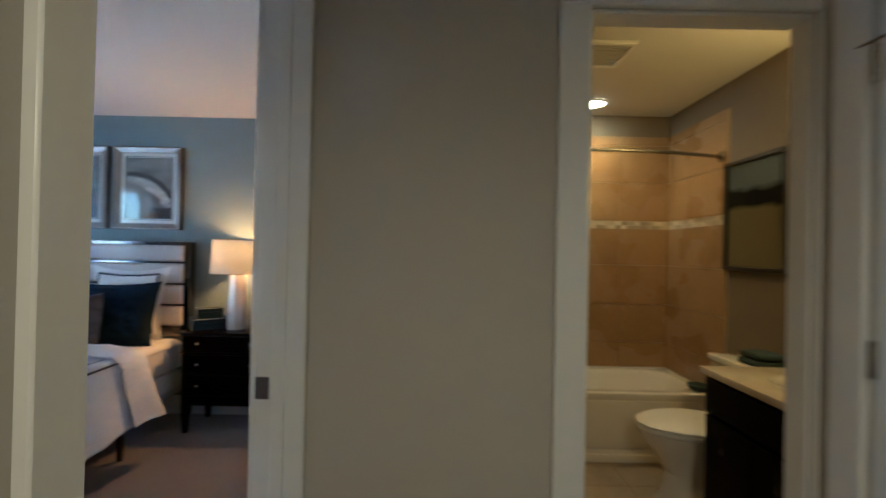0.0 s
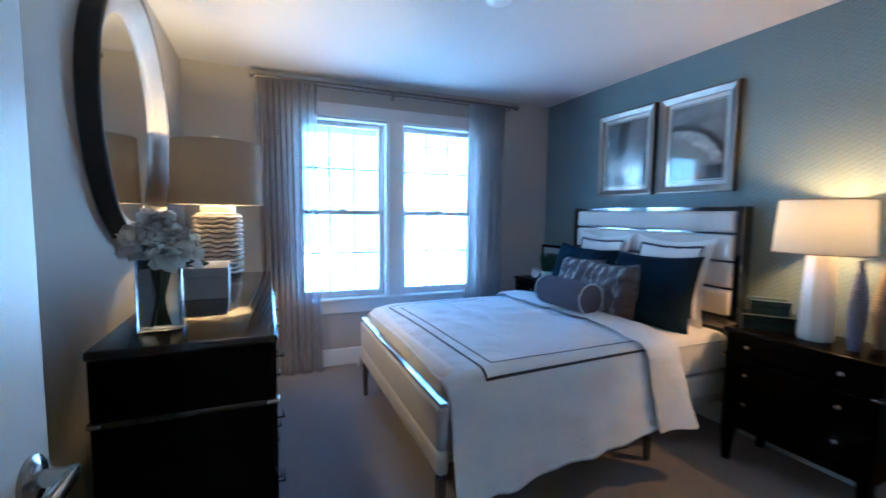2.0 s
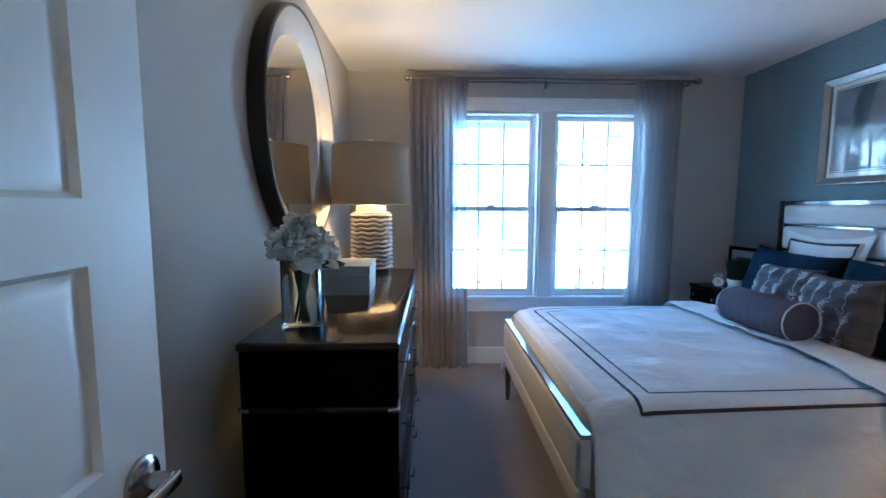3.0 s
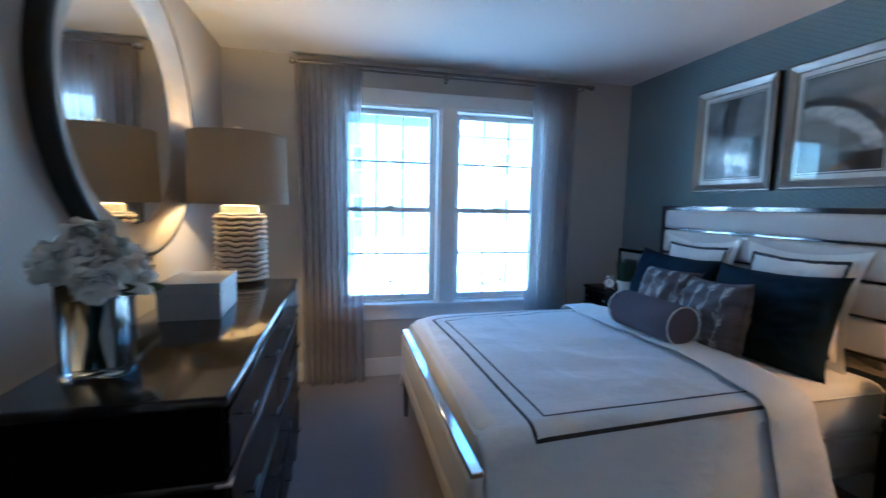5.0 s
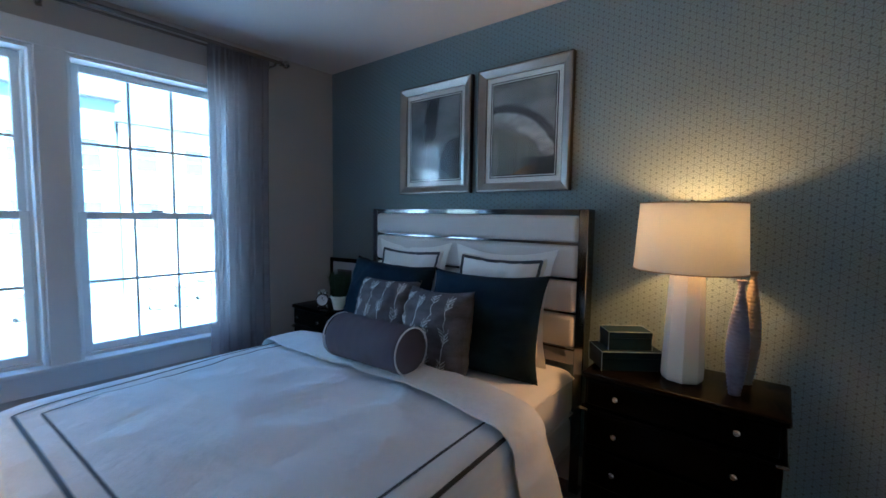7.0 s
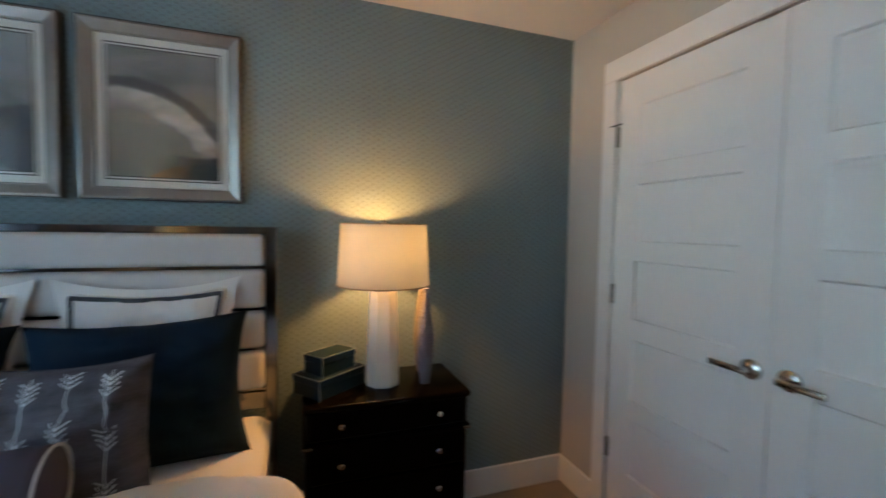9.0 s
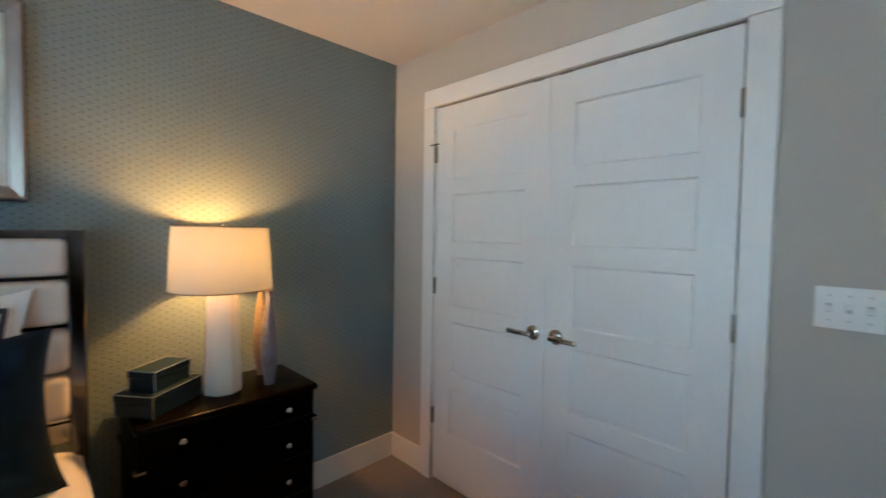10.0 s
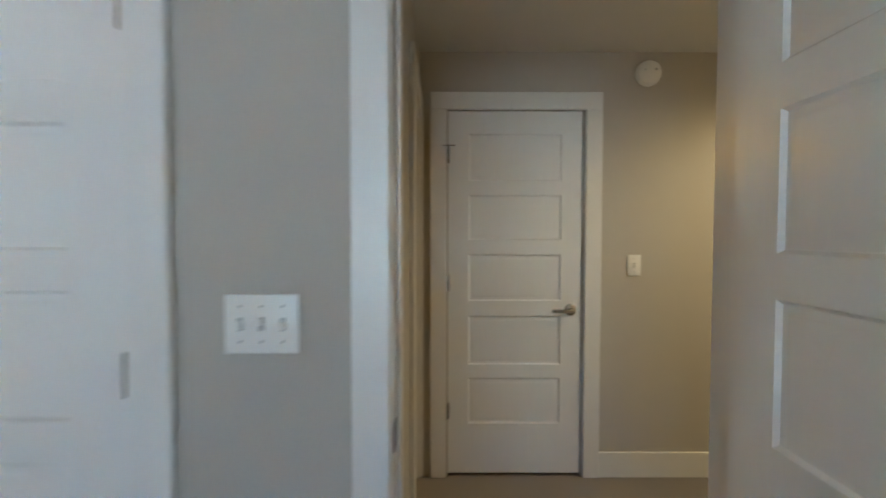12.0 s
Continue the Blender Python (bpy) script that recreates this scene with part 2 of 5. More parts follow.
def lampshade_material(name, colour, through_colour, k=0.5):
    n = Nodes(name)
    v = n.coords()
    f = n.noise(v, 130, 3.0, (1, 1, 3))
    n.set(Base_Color=n.mix(f, shade(colour, 0.9), shade(colour, 1.08)), Roughness=0.85)
    n.bump(f, 0.25, 0.001)
    tr = n.add("ShaderNodeBsdfTranslucent")
    tr.inputs[0].default_value = through_colour
    m = n.add("ShaderNodeMixShader")
    m.inputs[0].default_value = k
    n.link(n.p.outputs[0], m.inputs[1])
    n.link(tr.outputs[0], m.inputs[2])
    n.link(m.outputs[0], n.out.inputs[0])
    return n.m


def glass_material(name, tint=(0.96, 0.98, 1, 1), ior=1.45, rough=0.0):
    n = Nodes(name)
    return n.set(Base_Color=tint, Roughness=rough, IOR=ior, Transmission_Weight=1.0)


def pane_material():
    """Window glass: clear with a faint gloss, thin."""
    n = Nodes("window_glass")
    clear, gloss = n.add("ShaderNodeBsdfTransparent"), n.add("ShaderNodeBsdfGlossy")
    gloss.inputs["Roughness"].default_value = 0.02
    lw = n.add("ShaderNodeLayerWeight")
    m = n.add("ShaderNodeMixShader")
    n.link(n.math("MULTIPLY_ADD", n.math("POWER", lw.outputs["Facing"], 5.0), 0.8, 0.03), m.inputs[0])
    n.link(clear.outputs[0], m.inputs[1])
    n.link(gloss.outputs[0], m.inputs[2])
    n.link(m.outputs[0], n.out.inputs[0])
    return n.m


def picture_glass_material():
    n = Nodes("picture_glass")
    clear, gloss = n.add("ShaderNodeBsdfTransparent"), n.add("ShaderNodeBsdfGlossy")
    gloss.inputs["Roughness"].default_value = 0.01
    m = n.add("ShaderNodeMixShader")
    lw = n.add("ShaderNodeLayerWeight")
    n.link(n.math("MULTIPLY_ADD", n.math("POWER", lw.outputs["Facing"], 4.0), 0.7, 0.045), m.inputs[0])
    n.link(clear.outputs[0], m.inputs[1])
    n.link(gloss.outputs[0], m.inputs[2])
    n.link(m.outputs[0], n.out.inputs[0])
    return n.m


def arc_art_material():
    """Abstract print: grey washes with a dark arc, a pale arc and an ochre foot."""
    n = Nodes("abstract_arc_print")
    v = n.coords()
    s = n.add("ShaderNodeSeparateXYZ")
    n.link(v, s.inputs[0])
    x, z = s.outputs[0], s.outputs[2]
    wob = n.math("MULTIPLY", n.math("SUBTRACT", n.noise(v, 7, 5.0), 0.5), 0.05)
    r = n.math("ADD", n.math("SQRT", n.math("ADD", n.math("POWER", n.math("ADD", x, 0.13), 2.0), n.math("POWER", n.math("MULTIPLY", n.math("ADD", z, 0.28), 0.95), 2.0))), wob)
    wash = n.noise(v, 5, 5.0, (1, 1, 2.2))
    c = n.mix(n.ramp(wash, 0.3, 0.7), (0.07, 0.07, 0.07, 1), (0.26, 0.26, 0.25, 1))
    band = n.math("MULTIPLY", n.ramp(r, 0.350, 0.360), n.math("SUBTRACT", 1.0, n.ramp(r, 0.385, 0.40)))
    c = n.mix(band, c, (0.018, 0.016, 0.016, 1))
    pale = n.math("MULTIPLY", n.ramp(r, 0.27, 0.29), n.math("SUBTRACT", 1.0, n.ramp(r, 0.345, 0.352)))
    c = n.mix(n.math("MULTIPLY", pale, n.ramp(wash, 0.3, 0.6)), c, (0.55, 0.54, 0.52, 1))
    inner = n.math("SUBTRACT", 1.0, n.ramp(r, 0.265, 0.275))
    c = n.mix(n.math("MULTIPLY", inner, 0.8), c, (0.20, 0.20, 0.165, 1))
    dark_foot = n.math("MULTIPLY", n.ramp(x, -0.02, 0.10), n.math("SUBTRACT", 1.0, n.ramp(n.math("ADD", z, wob), -0.165, -0.15)))
    low = n.math("SUBTRACT", 1.0, n.ramp(n.math("ADD", z, n.math("ADD", n.math("MULTIPLY", n.math("POWER", n.math("SUBTRACT", x, 0.08), 2.0), 2.2), wob)), -0.20, -0.19))
    c = n.mix(low, c, (0.24, 0.14, 0.05, 1))
    c = n.mix(dark_foot, c, (0.03, 0.028, 0.028, 1))
    return n.set(Base_Color=c, Roughness=0.6)


def stroke_art_material():
    """Abstract print: pale washes with a broad black upright stroke."""
    n = Nodes("abstract_stroke_print")
    v = n.coords()
    s = n.add("ShaderNodeSeparateXYZ")
    n.link(v, s.inputs[0])
    x, z = s.outputs[0], s.outputs[2]
    wob = n.math("MULTIPLY", n.math("SUBTRACT", n.noise(v, 6, 5.0), 0.5), 0.12)
    wash = n.noise(v, 4, 5.0, (1, 1, 1.4))
    c = n.mix(n.ramp(wash, 0.3, 0.7), (0.07, 0.08, 0.09, 1), (0.30, 0.31, 0.32, 1))
    d = n.math("ABSOLUTE", n.math("ADD", n.math("ADD", x, n.math("MULTIPLY", z, -0.12)), n.math("ADD", wob, 0.045)))
    st = n.math("MULTIPLY", n.math("SUBTRACT", 1.0, n.ramp(d, 0.035, 0.06)), n.ramp(z, -0.06, 0.02))
    c = n.mix(st, c, (0.015, 0.015, 0.018, 1))
    r = n.math("SQRT", n.math("ADD", n.math("POWER", n.math("SUBTRACT", x, 0.17), 2.0), n.math("POWER", n.math("ADD", z, 0.12), 2.0)))
    blob = n.math("SUBTRACT", 1.0, n.ramp(n.math("ADD", r, wob), 0.11, 0.125))
    c = n.mix(n.math("MULTIPLY", blob, 0.85), c, (0.035, 0.037, 0.045, 1))
    return n.set(Base_Color=c, Roughness=0.6)


def landscape_art_material():
    n = Nodes("dark_landscape_print")
    v = n.coords()
    s = n.add("ShaderNodeSeparateXYZ")
    n.link(v, s.inputs[0])
    z = n.math("ADD", s.outputs[2], n.math("MULTIPLY", n.math("SUBTRACT", n.noise(v, 5, 4.0, (1, 0.5, 1)), 0.5), 0.12))
    c = n.mix(n.ramp(z, 0.02, 0.05), (0.12, 0.10, 0.045, 1), (0.004, 0.004, 0.004, 1))
    c = n.mix(n.ramp(z, 0.13, 0.17), c, (0.10, 0.12, 0.125, 1))
    return n.set(Base_Color=c, Roughness=0.8, Specular_IOR_Level=0.1)


def grey_throw_material():
    """Grey slub cotton; the arrows on it are geometry."""
    return surface("grey_slub_cotton", (0.085, 0.080, 0.090, 1), 0.85, vary=0.6, big=9, fine=150, bump=0.3, stretch=(1, 1, 3))


CARPET = carpet_material()
PAPERED = wallpaper_material()
DUVET = duvet_material()
SHEER = sheer_material()
SHADE_LIT = lampshade_material("white_linen_shade", (0.60, 0.57, 0.53, 1), (0.42, 0.44, 0.45, 1), 0.5)
SHADE_TRIM = surface("greige_shade_tape", (0.26, 0.20, 0.14, 1), 0.8, vary=0.1, fine=200)
SHADE_GREY = lampshade_material("greige_drum_shade", (0.36, 0.33, 0.26, 1), (0.17, 0.145, 0.11, 1), 0.3)
PANE = pane_material()
VASE_GLASS = glass_material("clear_vase_glass", (0.80, 0.85, 0.88, 1))
PIC_GLASS = picture_glass_material()
THROW = grey_throw_material()
MIRROR = surface("mirror_silver", (0.86, 0.87, 0.87, 1), 0.01, 1.0, vary=0.0, bump=0.0)


def glow(name, colour, strength):
    n = Nodes(name)
    return n.set(Base_Color=(0.9, 0.9, 0.9, 1), Emission_Color=colour, Emission_Strength=strength)


# ---- mesh helpers ----
def box(bm, lo, hi, bev=0.0, seg=2):
    vs = [bm.verts.new((x, y, z)) for x in (lo[0], hi[0]) for y in (lo[1], hi[1]) for z in (lo[2], hi[2])]
    fs = [bm.faces.new([vs[i] for i in q]) for q in ((0, 1, 3, 2), (4, 6, 7, 5), (0, 4, 5, 1), (2, 3, 7, 6), (0, 2, 6, 4), (1, 5, 7, 3))]
    if bev:
        es = list({e for f in fs for e in f.edges})
        bmesh.ops.bevel(bm, geom=es, offset=bev, segments=seg, profile=0.5, affect="EDGES")
    return bm


def boxed(*boxes):
    bm = bmesh.new()
    for b in boxes:
        box(bm, *b)
    return bm


def lathe(bm, prof, n=32, centre=(0, 0, 0), axis="z", caps=True):
    """Turn a profile of (radius, height) round an axis."""
    rings = []
    for r, h in prof:
        ring = []
        for i in range(n):
            a = 2 * math.pi * i / n
            c, s = r * math.cos(a), r * math.sin(a)
            p = {"z": (c, s, h), "y": (c, h, s), "x": (h, c, s)}[axis]
            ring.append(bm.verts.new((p[0] + centre[0], p[1] + centre[1], p[2] + centre[2])))
        rings.append(ring)
    for a, b in zip(rings, rings[1:]):
        for i in range(n):
            bm.faces.new((a[i], a[(i + 1) % n], b[(i + 1) % n], b[i]))
    for ring, r in ((rings[0], prof[0][0]), (rings[-1], prof[-1][0])):
        if r > 1e-4 and caps:
            bm.faces.new(ring)
    return bm


def lathed(prof, n=32, centre=(0, 0, 0), axis="z", caps=True):
    return lathe(bmesh.new(), prof, n, centre, axis, caps)


def tube(bm, pts, r, n=10, closed=False):
    pts = [Vector(p) for p in pts]
    rings = []
    up = Vector((0, 0, 1))
    m = len(pts)
    for i, p in enumerate(pts):
        a, b = (pts[(i - 1) % m], pts[(i + 1) % m]) if closed else (pts[max(i - 1, 0)], pts[min(i + 1, m - 1)])
        t = (b - a).normalized()
        side = t.cross(up)
        if side.length < 0.05:
            side = t.cross(Vector((1, 0, 0)))
        side.normalize()
        nrm = side.cross(t)
        rings.append([bm.verts.new(p + (side * math.cos(2 * math.pi * k / n) + nrm * math.sin(2 * math.pi * k / n)) * r) for k in range(n)])
    pairs = list(zip(rings, rings[1:])) + ([(rings[-1], rings[0])] if closed else [])
    for a, b in pairs:
        for k in range(n):
            bm.faces.new((a[k], a[(k + 1) % n], b[(k + 1) % n], b[k]))
    if not closed:
        bm.faces.new(rings[0])
        bm.faces.new(rings[-1])
    return bm


def grid(bm, f, nu, nv, wrap=False):
    vs = [[bm.verts.new(f(i / nu, j / nv)) for j in range(nv + 1)] for i in range(nu if wrap else nu + 1)]
    for i in range(nu):
        for j in range(nv):
            k = (i + 1) % nu if wrap else i + 1
            bm.faces.new((vs[i][j], vs[k][j], vs[k][j + 1], vs[i][j + 1]))
    return vs


def finish(ob, bm, material, smooth=None):
    bmesh.ops.recalc_face_normals(bm, faces=bm.faces)
    bm.to_mesh(ob.data)
    bm.free()
    ob.data.materials.append(material)
    ob.data.polygons.foreach_set("use_smooth", [smooth is not False] * len(ob.data.polygons))
    if smooth is None:
        ob.data.set_sharp_from_angle(angle=radians(38))
    return ob


def part(name, bm, material, parent, label="", smooth=None, kind=""):
    ob = finish(new(name, bpy.data.meshes.new(name)), bm, material, smooth)
    ob.parent = parent
    return tagged(ob, label=label, kind=kind)


def thing(name, place, label, category, group="", turn=0.0):
    ob = new(name)
    ob.empty_display_size = 0.05
    ob.matrix_world = pose(*place, 0, 0, turn)
    return tagged(ob, label=label, category=category, group=group)


def solid(name, place, bm, material, label, category, group="", turn=0.0, smooth=None):
    ob = finish(new(name, bpy.data.meshes.new(name)), bm, material, smooth)
    ob.matrix_world = pose(*place, 0, 0, turn)
    return tagged(ob, label=label, category=category, group=group)


def structure(name, bm, material, smooth=None):
    return tagged(finish(new(name, bpy.data.meshes.new(name)), bm, material, smooth), kind="structure")


# ---- the plan, in metres ----
F0 = -0.02                      # floor
CEIL = 2.37
WEST, NORTH, SOUTH = -3.51, 3.0, -0.20
DOOR_S, DOOR_N, DOOR_H = 0.0, 0.72, 2.05
CL_S, CL_N = 1.245, 2.63
HALL_W, HALL_E, HALL_N, HALL_S = 0.13, 1.54, 0.75, -2.2
BD_W, BD_E, BD_H = 0.893, 1.528, 2.012
BATH_W, BATH_E, BATH_S, BATH_N, BC = 0.70, 2.30, 0.825, 2.95, 2.44
WIN = ((0.575, 1.34), (1.455, 2.22))
WZ0, WZ1 = 0.555, 2.072

floor = structure("floor", boxed(((WEST - 0.2, HALL_S - 0.2, F0 - 0.2), (HALL_E + 0.9, NORTH + 0.2, F0))), CARPET)
ceiling = structure("ceiling", boxed(((WEST - 0.2, HALL_S - 0.2, CEIL), (0.13, NORTH + 0.2, CEIL + 0.15)), ((0.13, HALL_S - 0.2, CEIL), (HALL_E + 0.9, HALL_N, CEIL + 0.15))), CEILING)
ceiling_bath = structure("ceiling_bath", boxed(((0.13, HALL_N, BC), (BATH_E + 0.15, NORTH + 0.2, BC + 0.1))), CEILING)
wall_north = structure("wall_north", boxed(((WEST - 0.15, NORTH, F0), (0.0, NORTH + 0.15, CEIL))), PAPERED)
wall_south = structure("wall_south", boxed(((WEST - 0.15, SOUTH - 0.15, F0), (0.0, SOUTH, CEIL))), WALL_PAINT)
wall_west = structure("wall_west", boxed(
    ((WEST - 0.15, SOUTH, F0), (WEST, NORTH, WZ0)), ((WEST - 0.15, SOUTH, WZ1), (WEST, NORTH, CEIL)),
    ((WEST - 0.15, SOUTH, WZ0), (WEST, WIN[0][0], WZ1)), ((WEST - 0.15, WIN[0][1], WZ0), (WEST, WIN[1][0], WZ1)),
    ((WEST - 0.15, WIN[1][1], WZ0), (WEST, NORTH, WZ1))), WALL_PAINT)
wall_east = structure("wall_east", boxed(
    ((0, CL_N + 0.02, F0), (0.13, NORTH + 0.15, CEIL)), ((0, CL_S - 0.02, DOOR_H), (0.13, CL_N + 0.02, CEIL)),
    ((0, DOOR_N + 0.015, F0), (0.13, CL_S - 0.02, CEIL)), ((0, DOOR_S - 0.015, DOOR_H + 0.015), (0.13, DOOR_N + 0.015, CEIL)),
    ((0, HALL_S, F0), (0.13, DOOR_S - 0.015, CEIL)), ((0.10, CL_S - 0.02, F0), (0.13, CL_N + 0.02, DOOR_H))), WALL_PAINT)
wall_hall_north = structure("wall_hall_north", boxed(
    ((HALL_W, HALL_N, F0), (BD_W, BATH_S, BC)), ((BD_W, HALL_N, BD_H), (BD_E, BATH_S, BC)), ((BD_E, HALL_N, F0), (BATH_E + 0.1, BATH_S, BC))), WALL_PAINT)
FD_S, FD_N = -0.165, 0.59
wall_hall_east = structure("wall_hall_east", boxed(
    ((HALL_E, HALL_S, F0), (HALL_E + 0.13, FD_S, CEIL)), ((HALL_E, FD_S, DOOR_H), (HALL_E + 0.13, FD_N, CEIL)),
    ((HALL_E, FD_N, F0), (HALL_E + 0.13, HALL_N, CEIL)), ((HALL_E + 0.10, FD_S, F0), (HALL_E + 0.13, FD_N, DOOR_H))), WALL_PAINT)
wall_hall_south = structure("wall_hall_south", boxed(((0, HALL_S - 0.15, F0), (HALL_E + 0.13, HALL_S, CEIL))), WALL_PAINT)
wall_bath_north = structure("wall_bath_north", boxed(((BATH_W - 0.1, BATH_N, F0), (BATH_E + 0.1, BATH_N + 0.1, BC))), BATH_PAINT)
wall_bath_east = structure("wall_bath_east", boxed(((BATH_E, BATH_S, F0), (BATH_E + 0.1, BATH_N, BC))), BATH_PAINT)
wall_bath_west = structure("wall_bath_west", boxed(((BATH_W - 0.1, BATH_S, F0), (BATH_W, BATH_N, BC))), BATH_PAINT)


# ---- trim ----
def trim(name, *boxes):
    bm = bmesh.new()
    for lo, hi in boxes:
        box(bm, lo, hi, 0.003, 1)
    return structure(name, bm, WHITE_PAINT)


BB = 0.145
trim("baseboard", ((WEST + 0.015, NORTH - 0.014, F0), (-0.014, NORTH, F0 + BB)))
trim("baseboard", ((WEST, SOUTH, F0), (WEST + 0.014, NORTH, F0 + BB)))
trim("baseboard", ((WEST + 0.015, SOUTH, F0), (-0.76, SOUTH + 0.014, F0 + BB)))
trim("baseboard", ((-0.014, CL_N + 0.098, F0), (0, NORTH, F0 + BB)), ((-0.014, DOOR_N + 0.087, F0), (0, CL_S - 0.098, F0 + BB)))
trim("baseboard", ((HALL_E - 0.014, HALL_S, F0), (HALL_E, FD_S - 0.095, F0 + BB)), ((HALL_W, HALL_N - 0.014, F0), (BD_W - 0.098, HALL_N, F0 + BB)),
     ((HALL_W, HALL_S, F0), (HALL_W + 0.014, DOOR_S - 0.07, F0 + BB)))


def casing_x(name, x, side, y0, y1, z1, w=0.085, wh=0.095, low=None):
    """Casing round an opening in a wall of plane x; side -1 or 1 is where it stands proud."""
    a, b = sorted((x, x + side * 0.02))
    return trim(name, ((a, y0 - w, low if low is not None else F0), (b, y0, z1)), ((a, y1, low if low is not None else F0), (b, y1 + w, z1)), ((a, y0 - w, z1), (b, y1 + w, z1 + wh)))


def casing_y(name, y, x0, x1, z1, w=0.09, wh=0.095):
    return trim(name, ((x0 - w, y - 0.02, F0), (x0, y, z1)), ((x1, y - 0.02, F0), (x1 + w, y, z1)), ((x0 - w, y - 0.02, z1), (x1 + w, y, z1 + wh)))


casing_x("trim_closet", 0.0, -1, CL_S - 0.008, CL_N + 0.008, DOOR_H, 0.085)
casing_x("trim_bedroom_door", 0.0, -1, DOOR_S - 0.005, DOOR_N + 0.005, DOOR_H + 0.005, 0.075)
trim("trim_bedroom_door_hall", ((HALL_W, DOOR_S - 0.065, F0), (HALL_W + 0.018, DOOR_S - 0.005, DOOR_H + 0.09)), ((HALL_W, DOOR_S - 0.005, DOOR_H + 0.005), (HALL_W + 0.018, DOOR_N + 0.02, DOOR_H + 0.09)))
trim("trim_bath_door", ((BD_W - 0.084, HALL_N - 0.02, F0), (BD_W, HALL_N, BD_H)), ((BD_E, HALL_N - 0.02, F0), (HALL_E - 0.001, HALL_N, BD_H)), ((BD_W - 0.084, HALL_N - 0.02, BD_H), (HALL_E - 0.001, HALL_N, BD_H + 0.085)))
casing_x("trim_far_door", HALL_E, -1, FD_S - 0.01, FD_N + 0.01, DOOR_H, 0.09)
for lo, hi in (((-0.001, DOOR_N, F0), (HALL_W + 0.001, DOOR_N + 0.015, DOOR_H + 0.015)), ((-0.001, DOOR_S - 0.015, F0), (HALL_W + 0.001, DOOR_S, DOOR_H + 0.015)), ((0.0, DOOR_S, DOOR_H), (HALL_W, DOOR_N, DOOR_H + 0.0145))):
    trim("door_jamb", (lo, hi))
for lo, hi in (((0.045, DOOR_N - 0.011, F0), (0.080, DOOR_N, DOOR_H)), ((0.045, DOOR_S, F0), (0.080, DOOR_S + 0.011, DOOR_H)), ((0.045, DOOR_S + 0.011, DOOR_H - 0.011), (0.080, DOOR_N - 0.011, DOOR_H))):
    trim("door_stop", (lo, hi))
trim("door_jamb_closet", ((0.002, CL_N + 0.003, F0), (0.10, CL_N + 0.019, DOOR_H)), ((0.002, CL_S - 0.019, F0), (0.10, CL_S - 0.003, DOOR_H)))
trim("door_jamb_bath", ((BD_W, HALL_N, F0), (BD_W + 0.012, BATH_S, BD_H)), ((BD_E - 0.012, HALL_N, F0), (BD_E, BATH_S, BD_H)), ((BD_W + 0.012, HALL_N, BD_H - 0.012), (BD_E - 0.012, BATH_S, BD_H)))
strike = solid("strike_plate", (0.02, DOOR_N - 0.0015, 0.945), boxed(((-0.021, -0.0015, -0.03), (0.016, 0.0013, 0.03), 0.001, 1)), BRONZE, "brushed nickel strike plate on the white door jamb", "strike plate")


# ---- doors ----
def panelled(w, h, th, rows, stile=0.115):
    """A door leaf in the plane y = 0..th, x = 0..w, with sunk moulded panels on both faces."""
    bm = bmesh.new()
    xs = [0, stile, w - stile, w]
    zs = sorted({0.0, h, *[z for r in rows for z in r]})
    for face in (0, 1):
        y0, sgn = (0.0, 1) if face == 0 else (th, -1)
        for i in range(3):
            for j in range(len(zs) - 1):
                x0, x1, z0, z1 = xs[i], xs[i + 1], zs[j], zs[j + 1]
                if i == 1 and any(abs(z0 - a) < 1e-6 for a, b in rows):
                    rings = []
                    for ins, dep in ((0, 0), (0.007, 0.008), (0.013, 0.009), (0.024, 0.005), (0.032, 0.004)):
                        rings.append([bm.verts.new(p) for p in ((x0 + ins, y0 + sgn * dep, z0 + ins), (x1 - ins, y0 + sgn * dep, z0 + ins), (x1 - ins, y0 + sgn * dep, z1 - ins), (x0 + ins, y0 + sgn * dep, z1 - ins))])
                    for a, b in zip(rings, rings[1:]):
                        for k in range(4):
                            bm.faces.new((a[k], a[(k + 1) % 4], b[(k + 1) % 4], b[k]))
                    bm.faces.new(rings[-1])
                else:
                    bm.faces.new([bm.verts.new(p) for p in ((x0, y0, z0), (x1, y0, z0), (x1, y0, z1), (x0, y0, z1))])
    for q in (((0, 0, 0), (0, th, 0), (0, th, h), (0, 0, h)), ((w, 0, 0), (w, th, 0), (w, th, h), (w, 0, h)), ((0, 0, h), (w, 0, h), (w, th, h), (0, th, h)), ((0, 0, 0), (w, 0, 0), (w, th, 0), (0, th, 0))):
        bm.faces.new([bm.verts.new(p) for p in q])
    bmesh.ops.remove_doubles(bm, verts=bm.verts, dist=1e-5)
    return bm


ROWS5 = [(0.283, 0.545), (0.622, 0.90), (0.985, 1.248), (1.328, 1.58), (1.658, 1.92)]


def lever(parent, x, z, y, out, way, label="brushed nickel lever handle"):
    """A round rose with a straight lever. out: -1 or 1 along y; way: -1 or 1 along x."""
    h = part("door_handle", lathed([(0.0, y), (0.033, y), (0.033, y + out * 0.006), (0.027, y + out * 0.011), (0.012, y + out * 0.013), (0.011, y + out * 0.045), (0.0, y + out * 0.046)], 28, (x, 0, z), "y"), NICKEL, parent, label)
    bm = bmesh.new()
    a, b = sorted((y + out * 0.040, y + out * 0.053))
    x0, x1 = sorted((x - way * 0.012, x + way * 0.115))
    box(bm, (x0, a, z - 0.011), (x1, b, z + 0.010), 0.004, 2)
    part("lever", bm, NICKEL, h)
    return h


